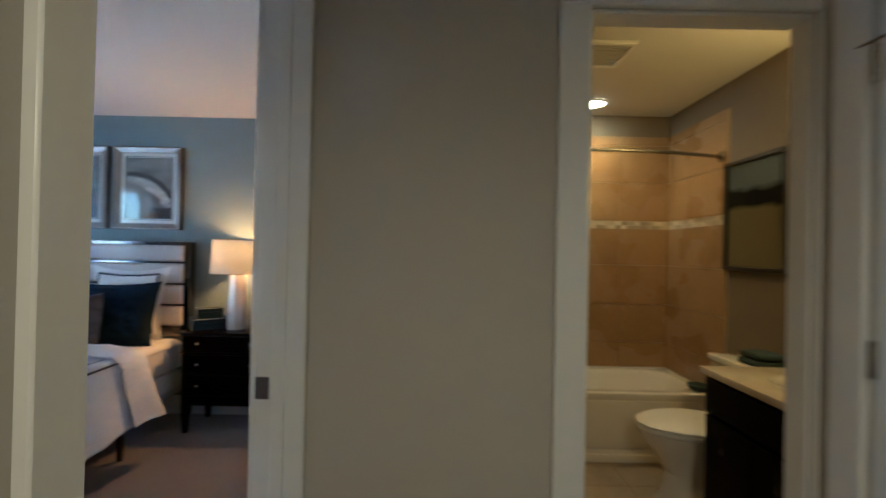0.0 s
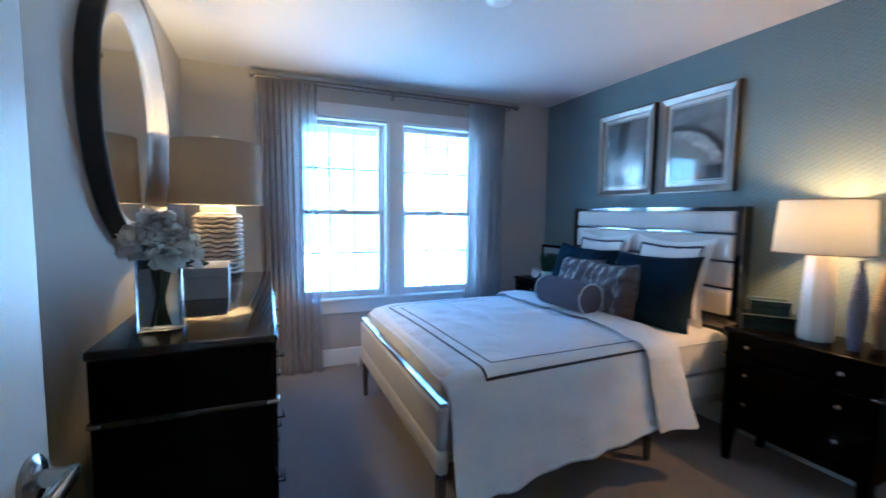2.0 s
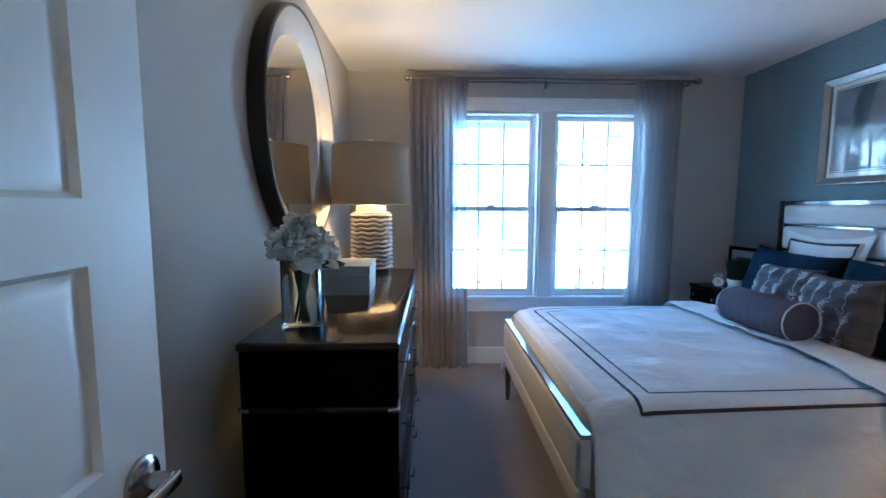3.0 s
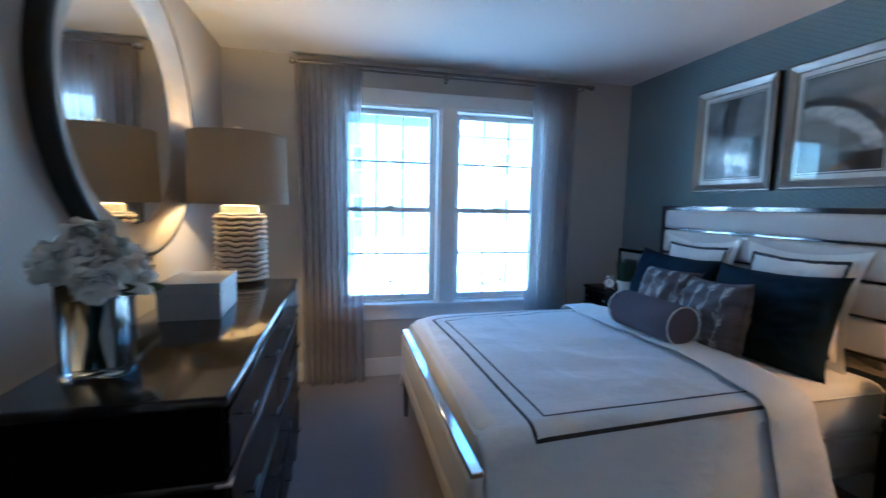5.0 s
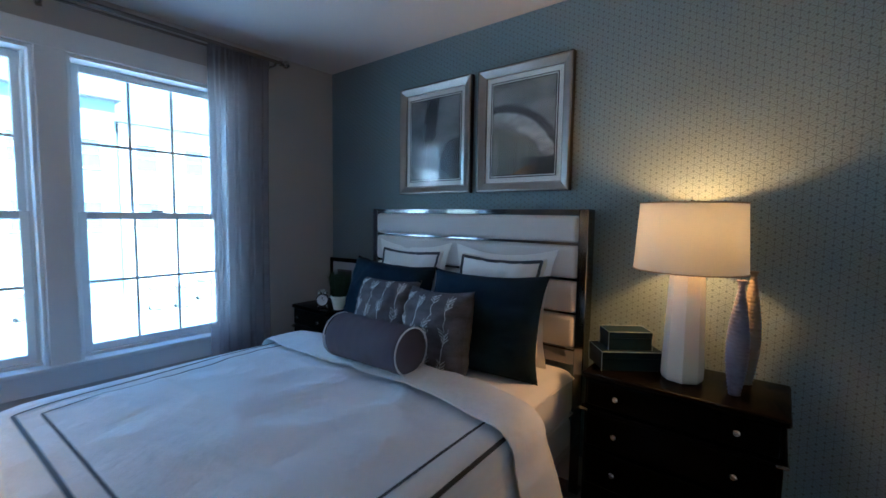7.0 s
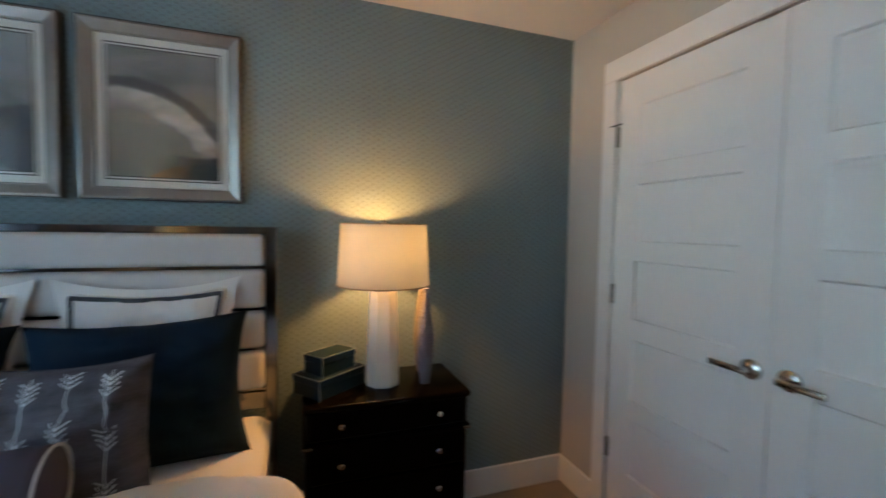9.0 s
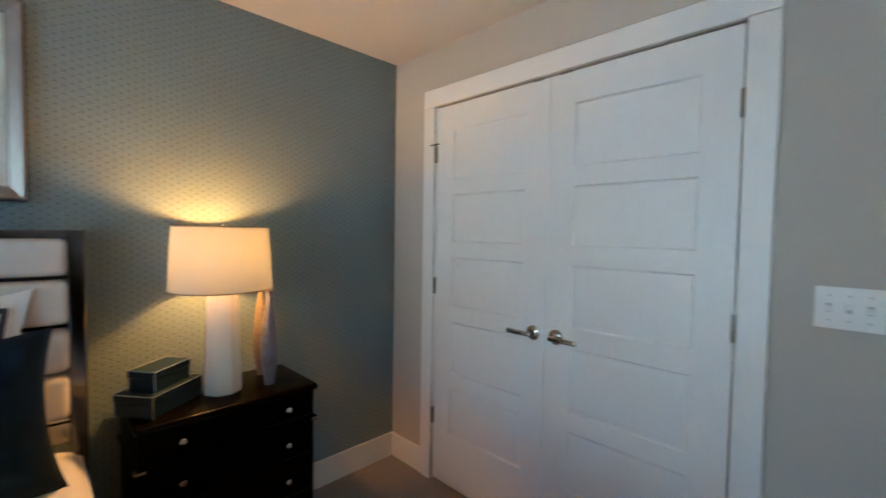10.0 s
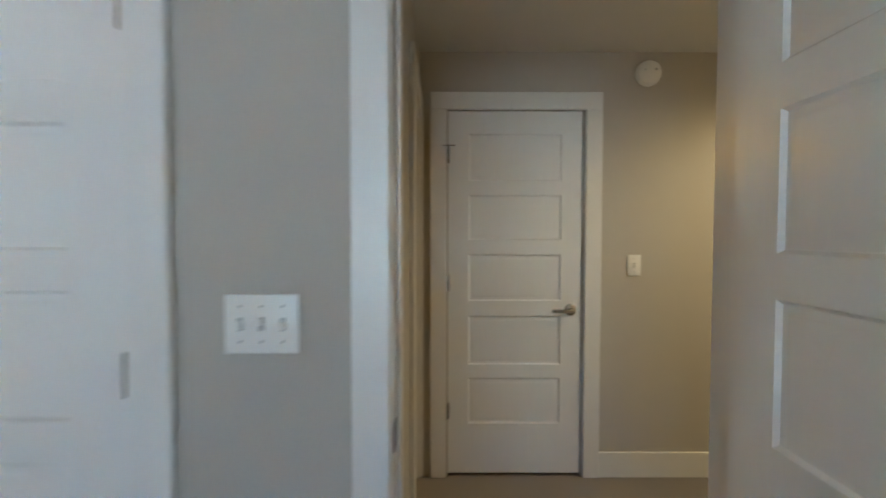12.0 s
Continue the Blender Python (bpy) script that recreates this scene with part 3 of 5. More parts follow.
def hinge(parent, x, z, y, out, pin_stop=False):
    a, b = sorted((y, y + out * 0.012))
    bm = bmesh.new()
    for k in range(5):
        lathe(bm, [(0.0085, z - 0.045 + k * 0.018), (0.0085, z - 0.0285 + k * 0.018)], 12, (x, y + out * 0.009, 0))
    box(bm, (x - 0.006, min(y, y + out * 0.002), z - 0.045), (x + 0.006, max(y, y + out * 0.002), z + 0.045))
    h = part("hinge", bm, NICKEL, parent)
    if pin_stop:
        part("hinge_stop", tube(tube(bmesh.new(), [(x - 0.035, y + out * 0.02, z + 0.052), (x + 0.035, y + out * 0.02, z + 0.052)], 0.004), [(x, y + out * 0.006, z + 0.04), (x, y + out * 0.02, z + 0.053)], 0.004), NICKEL, h)
    return h


def door(name, place, turn, w, h, label, handle_x, way, hinge_x, group="", faces=(-1,), z0=0.0, pin=True, hinge_y=0.0):
    d = thing(name, place, label, "door", group, turn)
    d["kind"] = "structure"
    part("leaf", panelled(w, h, 0.035, ROWS5), DOOR_PAINT, d)
    for f in faces:
        lever(d, handle_x, 0.935, 0.0 if f < 0 else 0.035, f, way)
    for i, z in enumerate((0.36, 1.085, 1.80)):
        hinge(d, hinge_x, z, hinge_y, 1 if hinge_y else -1, pin and i == 2)
    return d


# leaf plane: local x runs along the wall, local -y faces the viewer
CW = (CL_N - CL_S) / 2 - 0.003
door("door_closet_north", (0.001, CL_N - 0.001, 0.012 + F0), -90, CW, 2.05, "closed white five-panel closet door with a nickel lever", CW - 0.055, -1, -0.004, "closet doors")
door("door_closet_south", (0.001, CL_S + 0.001 + CW, 0.012 + F0), -90, CW, 2.05, "closed white five-panel closet door with a nickel lever", 0.055, 1, CW + 0.004, "closet doors", pin=False)
door("door_hall", (HALL_E + 0.003, FD_N - 0.001, 0.02 + F0), -90, FD_N - FD_S - 0.005, 2.045, "closed white five-panel door at the end of the hallway", FD_N - FD_S - 0.065, -1, 0.0)
door("door_bedroom", (0.018, 0.037, 0.012 + F0), 179.3, 0.670, 2.025, "open white five-panel bedroom door beside the dresser", 0.670 - 0.055, -1, 0.004, faces=(-1, 1), pin=False, hinge_y=0.035)
solid("roller_catch", (0.005, (CL_S + CL_N) / 2 + 0.06, DOOR_H - 0.007), boxed(((-0.004, -0.03, -0.006), (0.03, 0.03, 0.006), 0.002, 1)), BRONZE, "dark metal roller catch above the closet doors", "door catch")
solid("roller_catch", (0.005, (CL_S + CL_N) / 2 - 0.07, DOOR_H - 0.007), boxed(((-0.004, -0.03, -0.006), (0.03, 0.03, 0.006), 0.002, 1)), BRONZE, "dark metal roller catch above the closet doors", "door catch")


# ---- windows ----
casing_bm = bmesh.new()
cx0, cx1 = WEST, WEST + 0.02
for lo, hi in (((cx0, 0.47, WZ1), (cx1, 2.325, WZ1 + 0.105)), ((cx0, 0.47, WZ0), (cx1, 0.575, WZ1)), ((cx0, 1.34, WZ0), (cx1, 1.455, WZ1)), ((cx0, 2.22, WZ0), (cx1, 2.325, WZ1)), ((cx0, 0.48, 0.435), (cx1 - 0.003, 2.315, WZ0 - 0.02))):
    box(casing_bm, lo, hi, 0.002, 1)
structure("trim_window", casing_bm, WHITE_PAINT)
structure("window_stool", boxed(((WEST - 0.05, 0.46, WZ0 - 0.02), (WEST + 0.035, 2.335, WZ0 + 0.006), 0.004, 2)), WHITE_PAINT)
VINYL = surface("white_vinyl", (0.80, 0.81, 0.82, 1), 0.4, vary=0.02, bump=0.0)
for k, (y0, y1) in enumerate(WIN):
    w = tagged(new("window_%d" % (k + 1)), kind="structure")
    w.location = (WEST, y0, WZ0)
    W, H = y1 - y0, WZ1 - WZ0
    a, b = -0.15, -0.05
    part("window_frame", boxed(((-0.15, 0, 0), (-0.001, 0.018, H), 0.002, 1), ((-0.15, W - 0.018, 0), (-0.001, W, H), 0.002, 1), ((-0.15, 0.018, H - 0.018), (-0.001, W - 0.018, H), 0.002, 1), ((-0.15, 0.018, 0), (-0.055, W - 0.018, 0.02), 0.002, 1),
                              ((-0.12, 0.018, 0.02), (-0.075, 0.035, H - 0.018)), ((-0.12, W - 0.035, 0.02), (-0.075, W - 0.018, H - 0.018))), VINYL, w)
    mid = 1.29 - WZ0
    for name, z0, z1, xx in (("lower_sash", 0.02, mid + 0.02, -0.085), ("upper_sash", mid - 0.02, H - 0.018, -0.118)):
        s = 0.038
        Y0, Y1 = 0.030, W - 0.030
        bm = boxed(((xx - 0.015, Y0, z0), (xx + 0.015, Y0 + s, z1), 0.003, 1), ((xx - 0.015, Y1 - s, z0), (xx + 0.015, Y1, z1), 0.003, 1), ((xx - 0.015, Y0 + s, z0), (xx + 0.015, Y1 - s, z0 + s), 0.003, 1), ((xx - 0.015, Y0 + s, z1 - s), (xx + 0.015, Y1 - s, z1), 0.003, 1))
        sash = part(name, bm, VINYL, w)
        mb = bmesh.new()
        for i in (1, 2):
            y = Y0 + s + (Y1 - Y0 - 2 * s) * i / 3
            box(mb, (xx - 0.006, y - 0.008, z0 + s), (xx + 0.006, y + 0.008, z1 - s), 0.002, 1)
        zc = (z0 + z1) / 2
        box(mb, (xx - 0.0065, Y0 + s, zc - 0.008), (xx + 0.0065, Y1 - s, zc + 0.008), 0.002, 1)
        part("muntin_grid", mb, VINYL, sash)
        p = part("pane", boxed(((xx - 0.002, Y0 + s - 0.003, z0 + s - 0.003), (xx + 0.002, Y1 - s + 0.003, z1 - s + 0.003))), PANE, sash, smooth=False)
        p.visible_shadow = False
    part("sash_lock", boxed(((-0.075, W / 2 - 0.03, mid + 0.02), (-0.055, W / 2 + 0.03, mid + 0.034), 0.004, 2)), VINYL, w)


# ---- curtains ----
def curtain(y0, y1, folds, seed, place_x=-3.40, z0=F0 + 0.01, z1=2.275):
    rnd = random.Random(seed)
    ph = [rnd.uniform(0, 6.28) for _ in range(4)]
    bm = bmesh.new()

    def f(u, v):
        k = 1.03 - 0.05 * math.sin(v * math.pi)
        y = (u - 0.5) * (y1 - y0) * k + 0.012 * math.sin(3 * v + ph[0])
        amp = 0.024 + 0.020 * (1 - v) ** 0.6
        warp = 1.3 * math.sin(7.1 * u + ph[1]) + 0.5 * v * math.sin(11 * u + ph[2]) + 0.25 * math.sin(3 * v + ph[0])
        x = amp * (0.62 * math.sin(2 * math.pi * folds * u + warp) + 0.55 * math.sin(2 * math.pi * folds * 0.41 * u + ph[3] + 0.4 * v)) + 0.004 * math.sin(41 * u + ph[3] + 3 * v)
        return (x, y, z0 + (z1 - z0) * v)
    grid(bm, f, folds * 14, 30)
    c = thing("curtain", (place_x, (y0 + y1) / 2, 0), "sheer grey-lilac floor-length curtain hanging from the rod", "curtain", "window curtains")
    part("fabric", bm, SHEER, c, smooth=True)
    hb = bmesh.new()
    grid(hb, lambda u, v: (0.016 * math.sin(2 * math.pi * folds * 1.5 * u) + (0.003 if v > 0.5 else -0.003), (u - 0.5) * (y1 - y0), z1 - 0.055 + 0.075 * v), folds * 14, 3)
    part("header", hb, SHEER, c, smooth=True)
    return c


curtain(0.30, 0.74, 9, 3)
curtain(2.06, 2.43, 9, 5)
rod = thing("curtain_rod", (-3.39, 1.40, 2.29), "slim double pewter curtain rod with ball finials", "curtain rod")
part("pole", tube(bmesh.new(), [(0, -1.10, 0), (0, 1.11, 0)], 0.011, 14), BRONZE, rod)
part("pole", tube(bmesh.new(), [(-0.045, -1.02, -0.012), (-0.045, 1.03, -0.012)], 0.007, 12), BRONZE, rod)
for y in (-1.115, 1.125):
    s = 1 if y > 0 else -1
    part("finial", lathed([(0.0, y - 0.02 * s), (0.018, y - 0.018 * s), (0.018, y - 0.008 * s), (0.012, y - 0.004 * s), (0.022, y + 0.008 * s), (0.025, y + 0.02 * s), (0.019, y + 0.034 * s), (0.0, y + 0.04 * s)], 20, (0, 0, 0), "y"), NICKEL, rod)
for y in (-1.06, -0.03, 1.07):
    part("bracket", boxed(((-0.119, y - 0.012, -0.04), (-0.110, y + 0.012, 0.025), 0.002, 1), ((-0.112, y - 0.006, -0.028), (0.004, y + 0.006, -0.018), 0.002, 1), ((-0.010, y - 0.006, -0.022), (0.012, y + 0.006, -0.010), 0.002, 1)), BRONZE, rod)


# ---- bed ----
BX0, BX1 = -2.91, -1.465
bed = thing("bed", (-2.187, 2.0, F0), "double bed with a chrome-framed headboard of pale grey padded bars", "bed")


def rel(x, y, z, o=(-2.187, 2.0, F0)):
    return (x - o[0], y - o[1], z - o[2])


def rbox(lo, hi, bev=0.0, seg=2, o=(-2.187, 2.0, F0)):
    return (rel(*lo, o), rel(*hi, o), bev, seg)


hb = part("headboard_frame", boxed(rbox((BX0, 2.875, 0.0), (BX0 + 0.045, 2.955, 1.358), 0.003, 1), rbox((BX1 - 0.045, 2.875, 0.0), (BX1, 2.955, 1.358), 0.003, 1),
                                  rbox((BX0 + 0.045, 2.88, 1.330), (BX1 - 0.045, 2.95, 1.357), 0.002, 1), rbox((BX0 + 0.045, 2.885, 0.62), (BX1 - 0.045, 2.945, 0.69), 0.002, 1)), DARKENED_CHROME, bed, "chrome frame, coloured dark for the dim room it reflects")
for z0, z1 in ((1.203, 1.328), (1.035, 1.187), (0.872, 1.019), (0.705, 0.856)):
    part("padded_bar", boxed(rbox((BX0 + 0.047, 2.862, z0), (BX1 - 0.047, 2.935, z1), 0.022, 5)), UPHOLSTERY, bed, "pale grey upholstered bar")
    part("spacer", boxed(rbox((BX0 + 0.046, 2.895, z0 - 0.014), (BX1 - 0.046, 2.93, z0 - 0.002), 0.001, 1)), DARKENED_CHROME, bed)
part("footboard_rail", boxed(rbox((-2.865, 0.962, 0.522), (-1.375, 1.002, 0.542), 0.003, 1)), CHROME, bed, "polished chrome top rail")
part("footboard_panel", boxed(rbox((-2.860, 0.955, 0.335), (-1.380, 1.010, 0.521), 0.02, 4)), UPHOLSTERY, bed, "pale grey upholstered footboard")
part("footboard_panel", boxed(rbox((-2.860, 0.958, 0.235), (-1.380, 1.008, 0.333), 0.015, 3)), UPHOLSTERY, bed, "pale grey upholstered footboard")
for x in (BX0 + 0.04, BX1 - 0.075):
    part("side_rail", boxed(rbox((x, 1.010, 0.20), (x + 0.035, 2.875, 0.34), 0.012, 3)), UPHOLSTERY, bed)
for x, y in ((-2.845, 0.965), (-1.435, 0.965), (-2.82, 2.2), (-1.50, 2.2)):
    bm = bmesh.new()
    lathe(bm, [(0.014, 0.0), (0.018, 0.02), (0.026, 0.215), (0.026, 0.235)], 4, rel(x + 0.02, y + 0.02, F0))
    bmesh.ops.rotate(bm, verts=bm.verts, cent=rel(x + 0.02, y + 0.02, F0), matrix=Matrix.Rotation(radians(45), 3, "Z"))
    part("leg", bm, DARKENED_CHROME if y < 1.5 else BLACK_WOOD, bed)
part("box_spring", boxed(rbox((-2.86, 1.02, 0.24), (-1.50, 2.86, 0.38), 0.02, 3)), SHAM, bed)

bm = bmesh.new()
box(bm, (-0.69, -0.93, 0), (0.69, 0.92, 0.235), 0.055, 5)
mattress = thing("mattress", (-2.18, 1.95, 0.381), "thick mattress in a fitted cream sheet on the bed", "mattress")
part("fitted_sheet", bm, SHAM, mattress)
for z in (0.03, 0.195):
    part("piping", tube(bmesh.new(), [(-0.66, -0.93, z), (0.66, -0.93, z), (0.69, -0.90, z), (0.69, 0.89, z), (0.66, 0.92, z), (-0.66, 0.92, z), (-0.69, 0.89, z), (-0.69, -0.90, z)], 0.004, 8, True), SHAM, mattress)

DCX, HALF = -2.15, 0.745


def swell(x, y):
    r = 1 - abs(noise.noise((x * 2.6 + 0.6 * y, y * 3.4 - 0.4 * x, 7.1)))
    q = 1 - abs(noise.noise((x * 3.8 - 1.9 * y, y * 5.5 + 1.1 * x, 2.6)))
    inner = max(0.0, min(1.0, (0.66 - abs(x)) / 0.16)) * max(0.0, min(1.0, (y - 1.22) / 0.18))
    return 0.010 * noise.noise((x * 2.3, y * 1.7, 0.3)) + inner * (0.008 * noise.noise((x * 6, y * 4.1, 4.3)) + 0.011 * r ** 4 + 0.008 * q ** 5)


def cover(s, y, off=0.0, drop=0.40):
    """A point of the duvet: s is the distance across it from the middle; off is how far above the cloth."""
    a, side = abs(s), (1 if s > 0 else -1)
    flat, R = HALF - 0.07, 0.075
    arc = R * math.pi / 2
    foot = max(0.0, min(1.0, (y - 0.995) / 0.24))
    edge = 0.100 * (1 - math.sqrt(max(0.0, 1 - (1 - foot) ** 2)))
    top = 0.630 - edge + 0.012 * math.cos(a / flat * 1.3)
    if a <= flat:
        return (DCX + s, y, top + swell(s, y) * foot + off)
    if a <= flat + arc:
        t = (a - flat) / R
        return (DCX + side * (flat + (R + off) * math.sin(t)), y, top + swell(s, y) * foot * math.cos(t) - R + (R + off) * math.cos(t))
    d = (a - flat - arc) * (1.0 - 0.20 * max(0.0, min(1.0, (y - 1.25) / 0.9)) + 0.08 * max(0.0, 1 - (y - 0.95) / 0.25))
    k = d / drop
    wave = math.sin(y * 11.0 + 0.7) * 0.5 + math.sin(y * 19.0 + 2.1) * 0.35 + 0.3 * math.sin(y * 31.0)
    corner = max(0.0, 1 - (y - 0.95) / 0.25)
    out = 0.11 * k + 0.017 * wave * k ** 1.3 + 0.11 * corner * k ** 0.8
    return (DCX + side * (flat + R + off + out), y - 0.05 * corner * k + 0.02 * k * math.sin(y * 9), top - R - d * (0.93 + 0.018 * wave))


duvet = thing("duvet", (DCX, 1.6, 0.6), "white cotton duvet with two charcoal border lines, folded back", "duvet")


def dloc(p):
    return (p[0] - DCX, p[1] - 1.6, p[2] - 0.6)


SM = HALF - 0.07 + 0.118 + 0.40
bm = bmesh.new()
grid(bm, lambda u, v: dloc(cover(-SM + 2 * SM * u, 1.015 + (2.30 - 1.015) * v)), 150, 96)
shell = part("cover", bm, DUVET, duvet, smooth=True)
m = shell.modifiers.new("thick", "SOLIDIFY")
m.thickness, m.offset = 0.022, -1
bm = bmesh.new()


def turned(u, v):
    s = -SM + 2 * SM * u
    ang = v * 2 * math.pi
    y = 2.20 + 0.115 * math.cos(ang) + 0.012 * math.sin(s * 5)
    h = 0.021 + 0.021 * math.sin(ang) * (0.7 + 0.3 * math.cos(ang)) + 0.009 * noise.noise((s * 5, y * 4, 9.0))
    return dloc(cover(s, y, max(0.001, h + 0.004)))


grid(bm, turned, 120, 18)
part("turned_back_edge", bm, DUVET, duvet, smooth=True)


def ribbon(points, w=0.0065):
    """A flat line on the duvet through (s, y) points."""
    bm = bmesh.new()
    dense = []
    for (s0, y0), (s1, y1) in zip(points, points[1:]):
        n = max(2, int(math.hypot(s1 - s0, y1 - y0) / 0.015))
        dense += [(s0 + (s1 - s0) * i / n, y0 + (y1 - y0) * i / n) for i in range(n)]
    dense.append(points[-1])
    prev = None
    for i, (s, y) in enumerate(dense):
        a, b = dense[max(0, i - 1)], dense[min(len(dense) - 1, i + 1)]
        t = Vector((b[0] - a[0], b[1] - a[1])).normalized()
        nx, ny = -t.y * w, t.x * w
        q = [bm.verts.new(dloc(cover(s + nx, y + ny, 0.0035))), bm.verts.new(dloc(cover(s - nx, y - ny, 0.0035)))]
        if prev:
            bm.faces.new((prev[0], prev[1], q[1], q[0]))
        prev = q
    return bm


part("border_line", ribbon([(-0.670, 2.12), (-0.590, 1.135), (0.752, 1.188), (0.727, 2.12)]), STRIPE, duvet, smooth=True)
part("border_line", ribbon([(-0.605, 2.12), (-0.520, 1.198), (0.670, 1.246), (0.640, 2.12)], 0.0048), STRIPE, duvet, smooth=True)


def pillow(name, place, turn, tilt, w, h, t, material, label, group="", lean=0.0, seed=0, pinch=0.10, flange=0.0, category="pillow"):
    """A stuffed square standing in its local x-z plane, its face towards -y, then leant back by tilt degrees."""
    p = new(name)
    p.matrix_world = pose(*place, 0, 0, turn) @ pose(0, 0, 0, -tilt, lean, 0)
    tagged(p, label=label, category=category, group=group)
    bm = bmesh.new()
    n = 30
    for side in (-1, 1):
        def f(u, v, side=side):
            a, b = 2 * u - 1, 2 * v - 1
            e = max(0.0, (1 - abs(a) ** 3.2)) ** 0.5 * max(0.0, (1 - abs(b) ** 3.2)) ** 0.5
            px = a * (1 - pinch * (1 - b * b) * abs(a) ** 3)
            pz = b * (1 - (pinch if b > 0 else 0.25 * pinch) * (1 - a * a) * abs(b) ** 3) + 0.012 * noise.noise((a * 3 + seed, b, 2.0)) * b * b
            wr = 0.020 * noise.noise((a * 2.2 + seed, b * 2.2, side * 3.0)) + 0.010 * noise.noise((a * 5 + seed, b * 3.4, side)) - 0.015 * (1 - abs(noise.noise((a * 3.1 + seed, b * 3.1, side * 2.0)))) ** 7 - 0.3 * t * max(0.0, -b - 0.2) * (b + 0.2) * (1 - a * a)
            return (px * w / 2, side * (t / 2 * e + wr * e), pz * h / 2 + h / 2)
        grid(bm, f, n, n)
    bmesh.ops.remove_doubles(bm, verts=bm.verts, dist=1e-4)
    part("cushion", bm, material, p, smooth=True)
    if flange:
        fb = bmesh.new()
        for side in (-1, 1):
            def g(u, v, side=side):
                a, b = 2 * u - 1, 2 * v - 1
                ww, hh = w / 2 + flange, h / 2 + flange
                px = a * (ww - 0.045 * (1 - b * b) * abs(a))
                pz = b * (hh - 0.045 * (1 - a * a) * abs(b))
                return (px, side * 0.004 + 0.012 * noise.noise((a * 2.6 + seed, b * 2.6, 5.0)), pz + h / 2)
            grid(fb, g, 24, 24)
        part("flange", fb, material, p, smooth=True)
    return p


def face_y(a, b, t, w, h, seed, side=-1):
    e = max(0.0, (1 - abs(a) ** 3.2)) ** 0.5 * max(0.0, (1 - abs(b) ** 3.2)) ** 0.5
    wr = 0.020 * noise.noise((a * 2.2 + seed, b * 2.2, side * 3.0)) + 0.010 * noise.noise((a * 5 + seed, b * 3.4, side)) - 0.015 * (1 - abs(noise.noise((a * 3.1 + seed, b * 3.1, side * 2.0)))) ** 7 - 0.3 * t * max(0.0, -b - 0.2) * (b + 0.2) * (1 - a * a)
    return side * (t / 2 * e + wr * e)


def on_face(lines, w, h, t, seed, width, lift=0.003, pinch=0.1):
    """Thin stitched lines on a pillow's front; each line a list of (a, b) in -1..1."""
    bm = bmesh.new()
    for ln in lines:
        prev = None
        dense = []
        for p, q in zip(ln, ln[1:]):
            k = max(2, int(math.hypot((q[0] - p[0]) * w, (q[1] - p[1]) * h) / 0.02))
            dense += [(p[0] + (q[0] - p[0]) * i / k, p[1] + (q[1] - p[1]) * i / k) for i in range(k)]
        dense.append(ln[-1])
        for i, (a, b) in enumerate(dense):
            p, q = dense[max(0, i - 1)], dense[min(len(dense) - 1, i + 1)]
            tx, tz = (q[0] - p[0]) * w, (q[1] - p[1]) * h
            l = math.hypot(tx, tz) or 1
            nx, nz = -tz / l * width / 2, tx / l * width / 2
            px, pz = a * (1 - pinch * (1 - b * b) * abs(a) ** 3) * w / 2, (b * (1 - (pinch if b > 0 else 0.25 * pinch) * (1 - a * a) * abs(b) ** 3) + 0.012 * noise.noise((a * 3 + seed, b, 2.0)) * b * b) * h / 2 + h / 2
            y = face_y(a, b, t, w, h, seed) - lift
            c = [bm.verts.new((px + nx, y, pz + nz)), bm.verts.new((px - nx, y, pz - nz))]
            if prev:
                bm.faces.new((prev[0], prev[1], c[1], c[0]))
            prev = c
    return bm


for i, (x, y, z) in enumerate(((-2.525, 2.775, 0.640), (-1.89, 2.765, 0.640))):
    w, h, t = 0.52, 0.50, 0.14
    p = pillow("sham_pillow", (x, y, z), 1.0 if i else -1.0, 10, w, h, t, SHAM, "white flanged pillow with a charcoal border, against the headboard", "sham pillows", seed=i * 7 + 1, flange=0.036, pinch=0.14)
    k = 0.90
    part("border", on_face([[(-k, -k), (k, -k), (k, k), (-k, k), (-k, -k)]], w, h, t, i * 7 + 1, 0.016, 0.006, 0.14), STRIPE, p, "charcoal ribbon border", smooth=True)
for i, (x, y, turn, lean) in enumerate(((-2.54, 2.56, -3, 1.0), (-1.845, 2.54, 4, -1.5))):
    pillow("navy_pillow", (x, y, 0.606), turn, 17, 0.62 if i else 0.68, 0.47, 0.20, NAVY, "large navy velvet pillow leaning on the bed", "navy pillows", lean=lean, seed=20 + i * 5, pinch=0.11)


EMBROIDERY = surface("pale_grey_thread", (0.62, 0.62, 0.63, 1), 0.8, vary=0.2, fine=200, bump=0.2)


def rim_points(w, h, pinch=0.1, n=14):
    """Points round a pillow's pinched edge, as fractions of its half width and height."""
    out = []
    for k in range(4 * n):
        s, i = divmod(k, n)
        u = -1 + 2 * i / n
        a, b = ((u, -1), (1, u), (-u, 1), (-1, -u))[s]
        out.append((a * (1 - pinch * (1 - b * b) * abs(a) ** 3), b * (1 - (pinch if b > 0 else 0.25 * pinch) * (1 - a * a) * abs(b) ** 3), k))
    return out


def arrows(cols):
    out = []
    for c, shift in cols:
        out.append([(c, -0.9), (c, 0.88)])
        for z in (0.62 + shift, -0.10 + shift, -0.78 + shift):
            for j in range(4):
                zz = z + j * 0.072
                if abs(zz) < 0.85:
                    out.append([(c - 0.105, zz + 0.10), (c, zz)])
                    out.append([(c + 0.105, zz + 0.10), (c, zz)])
    return out


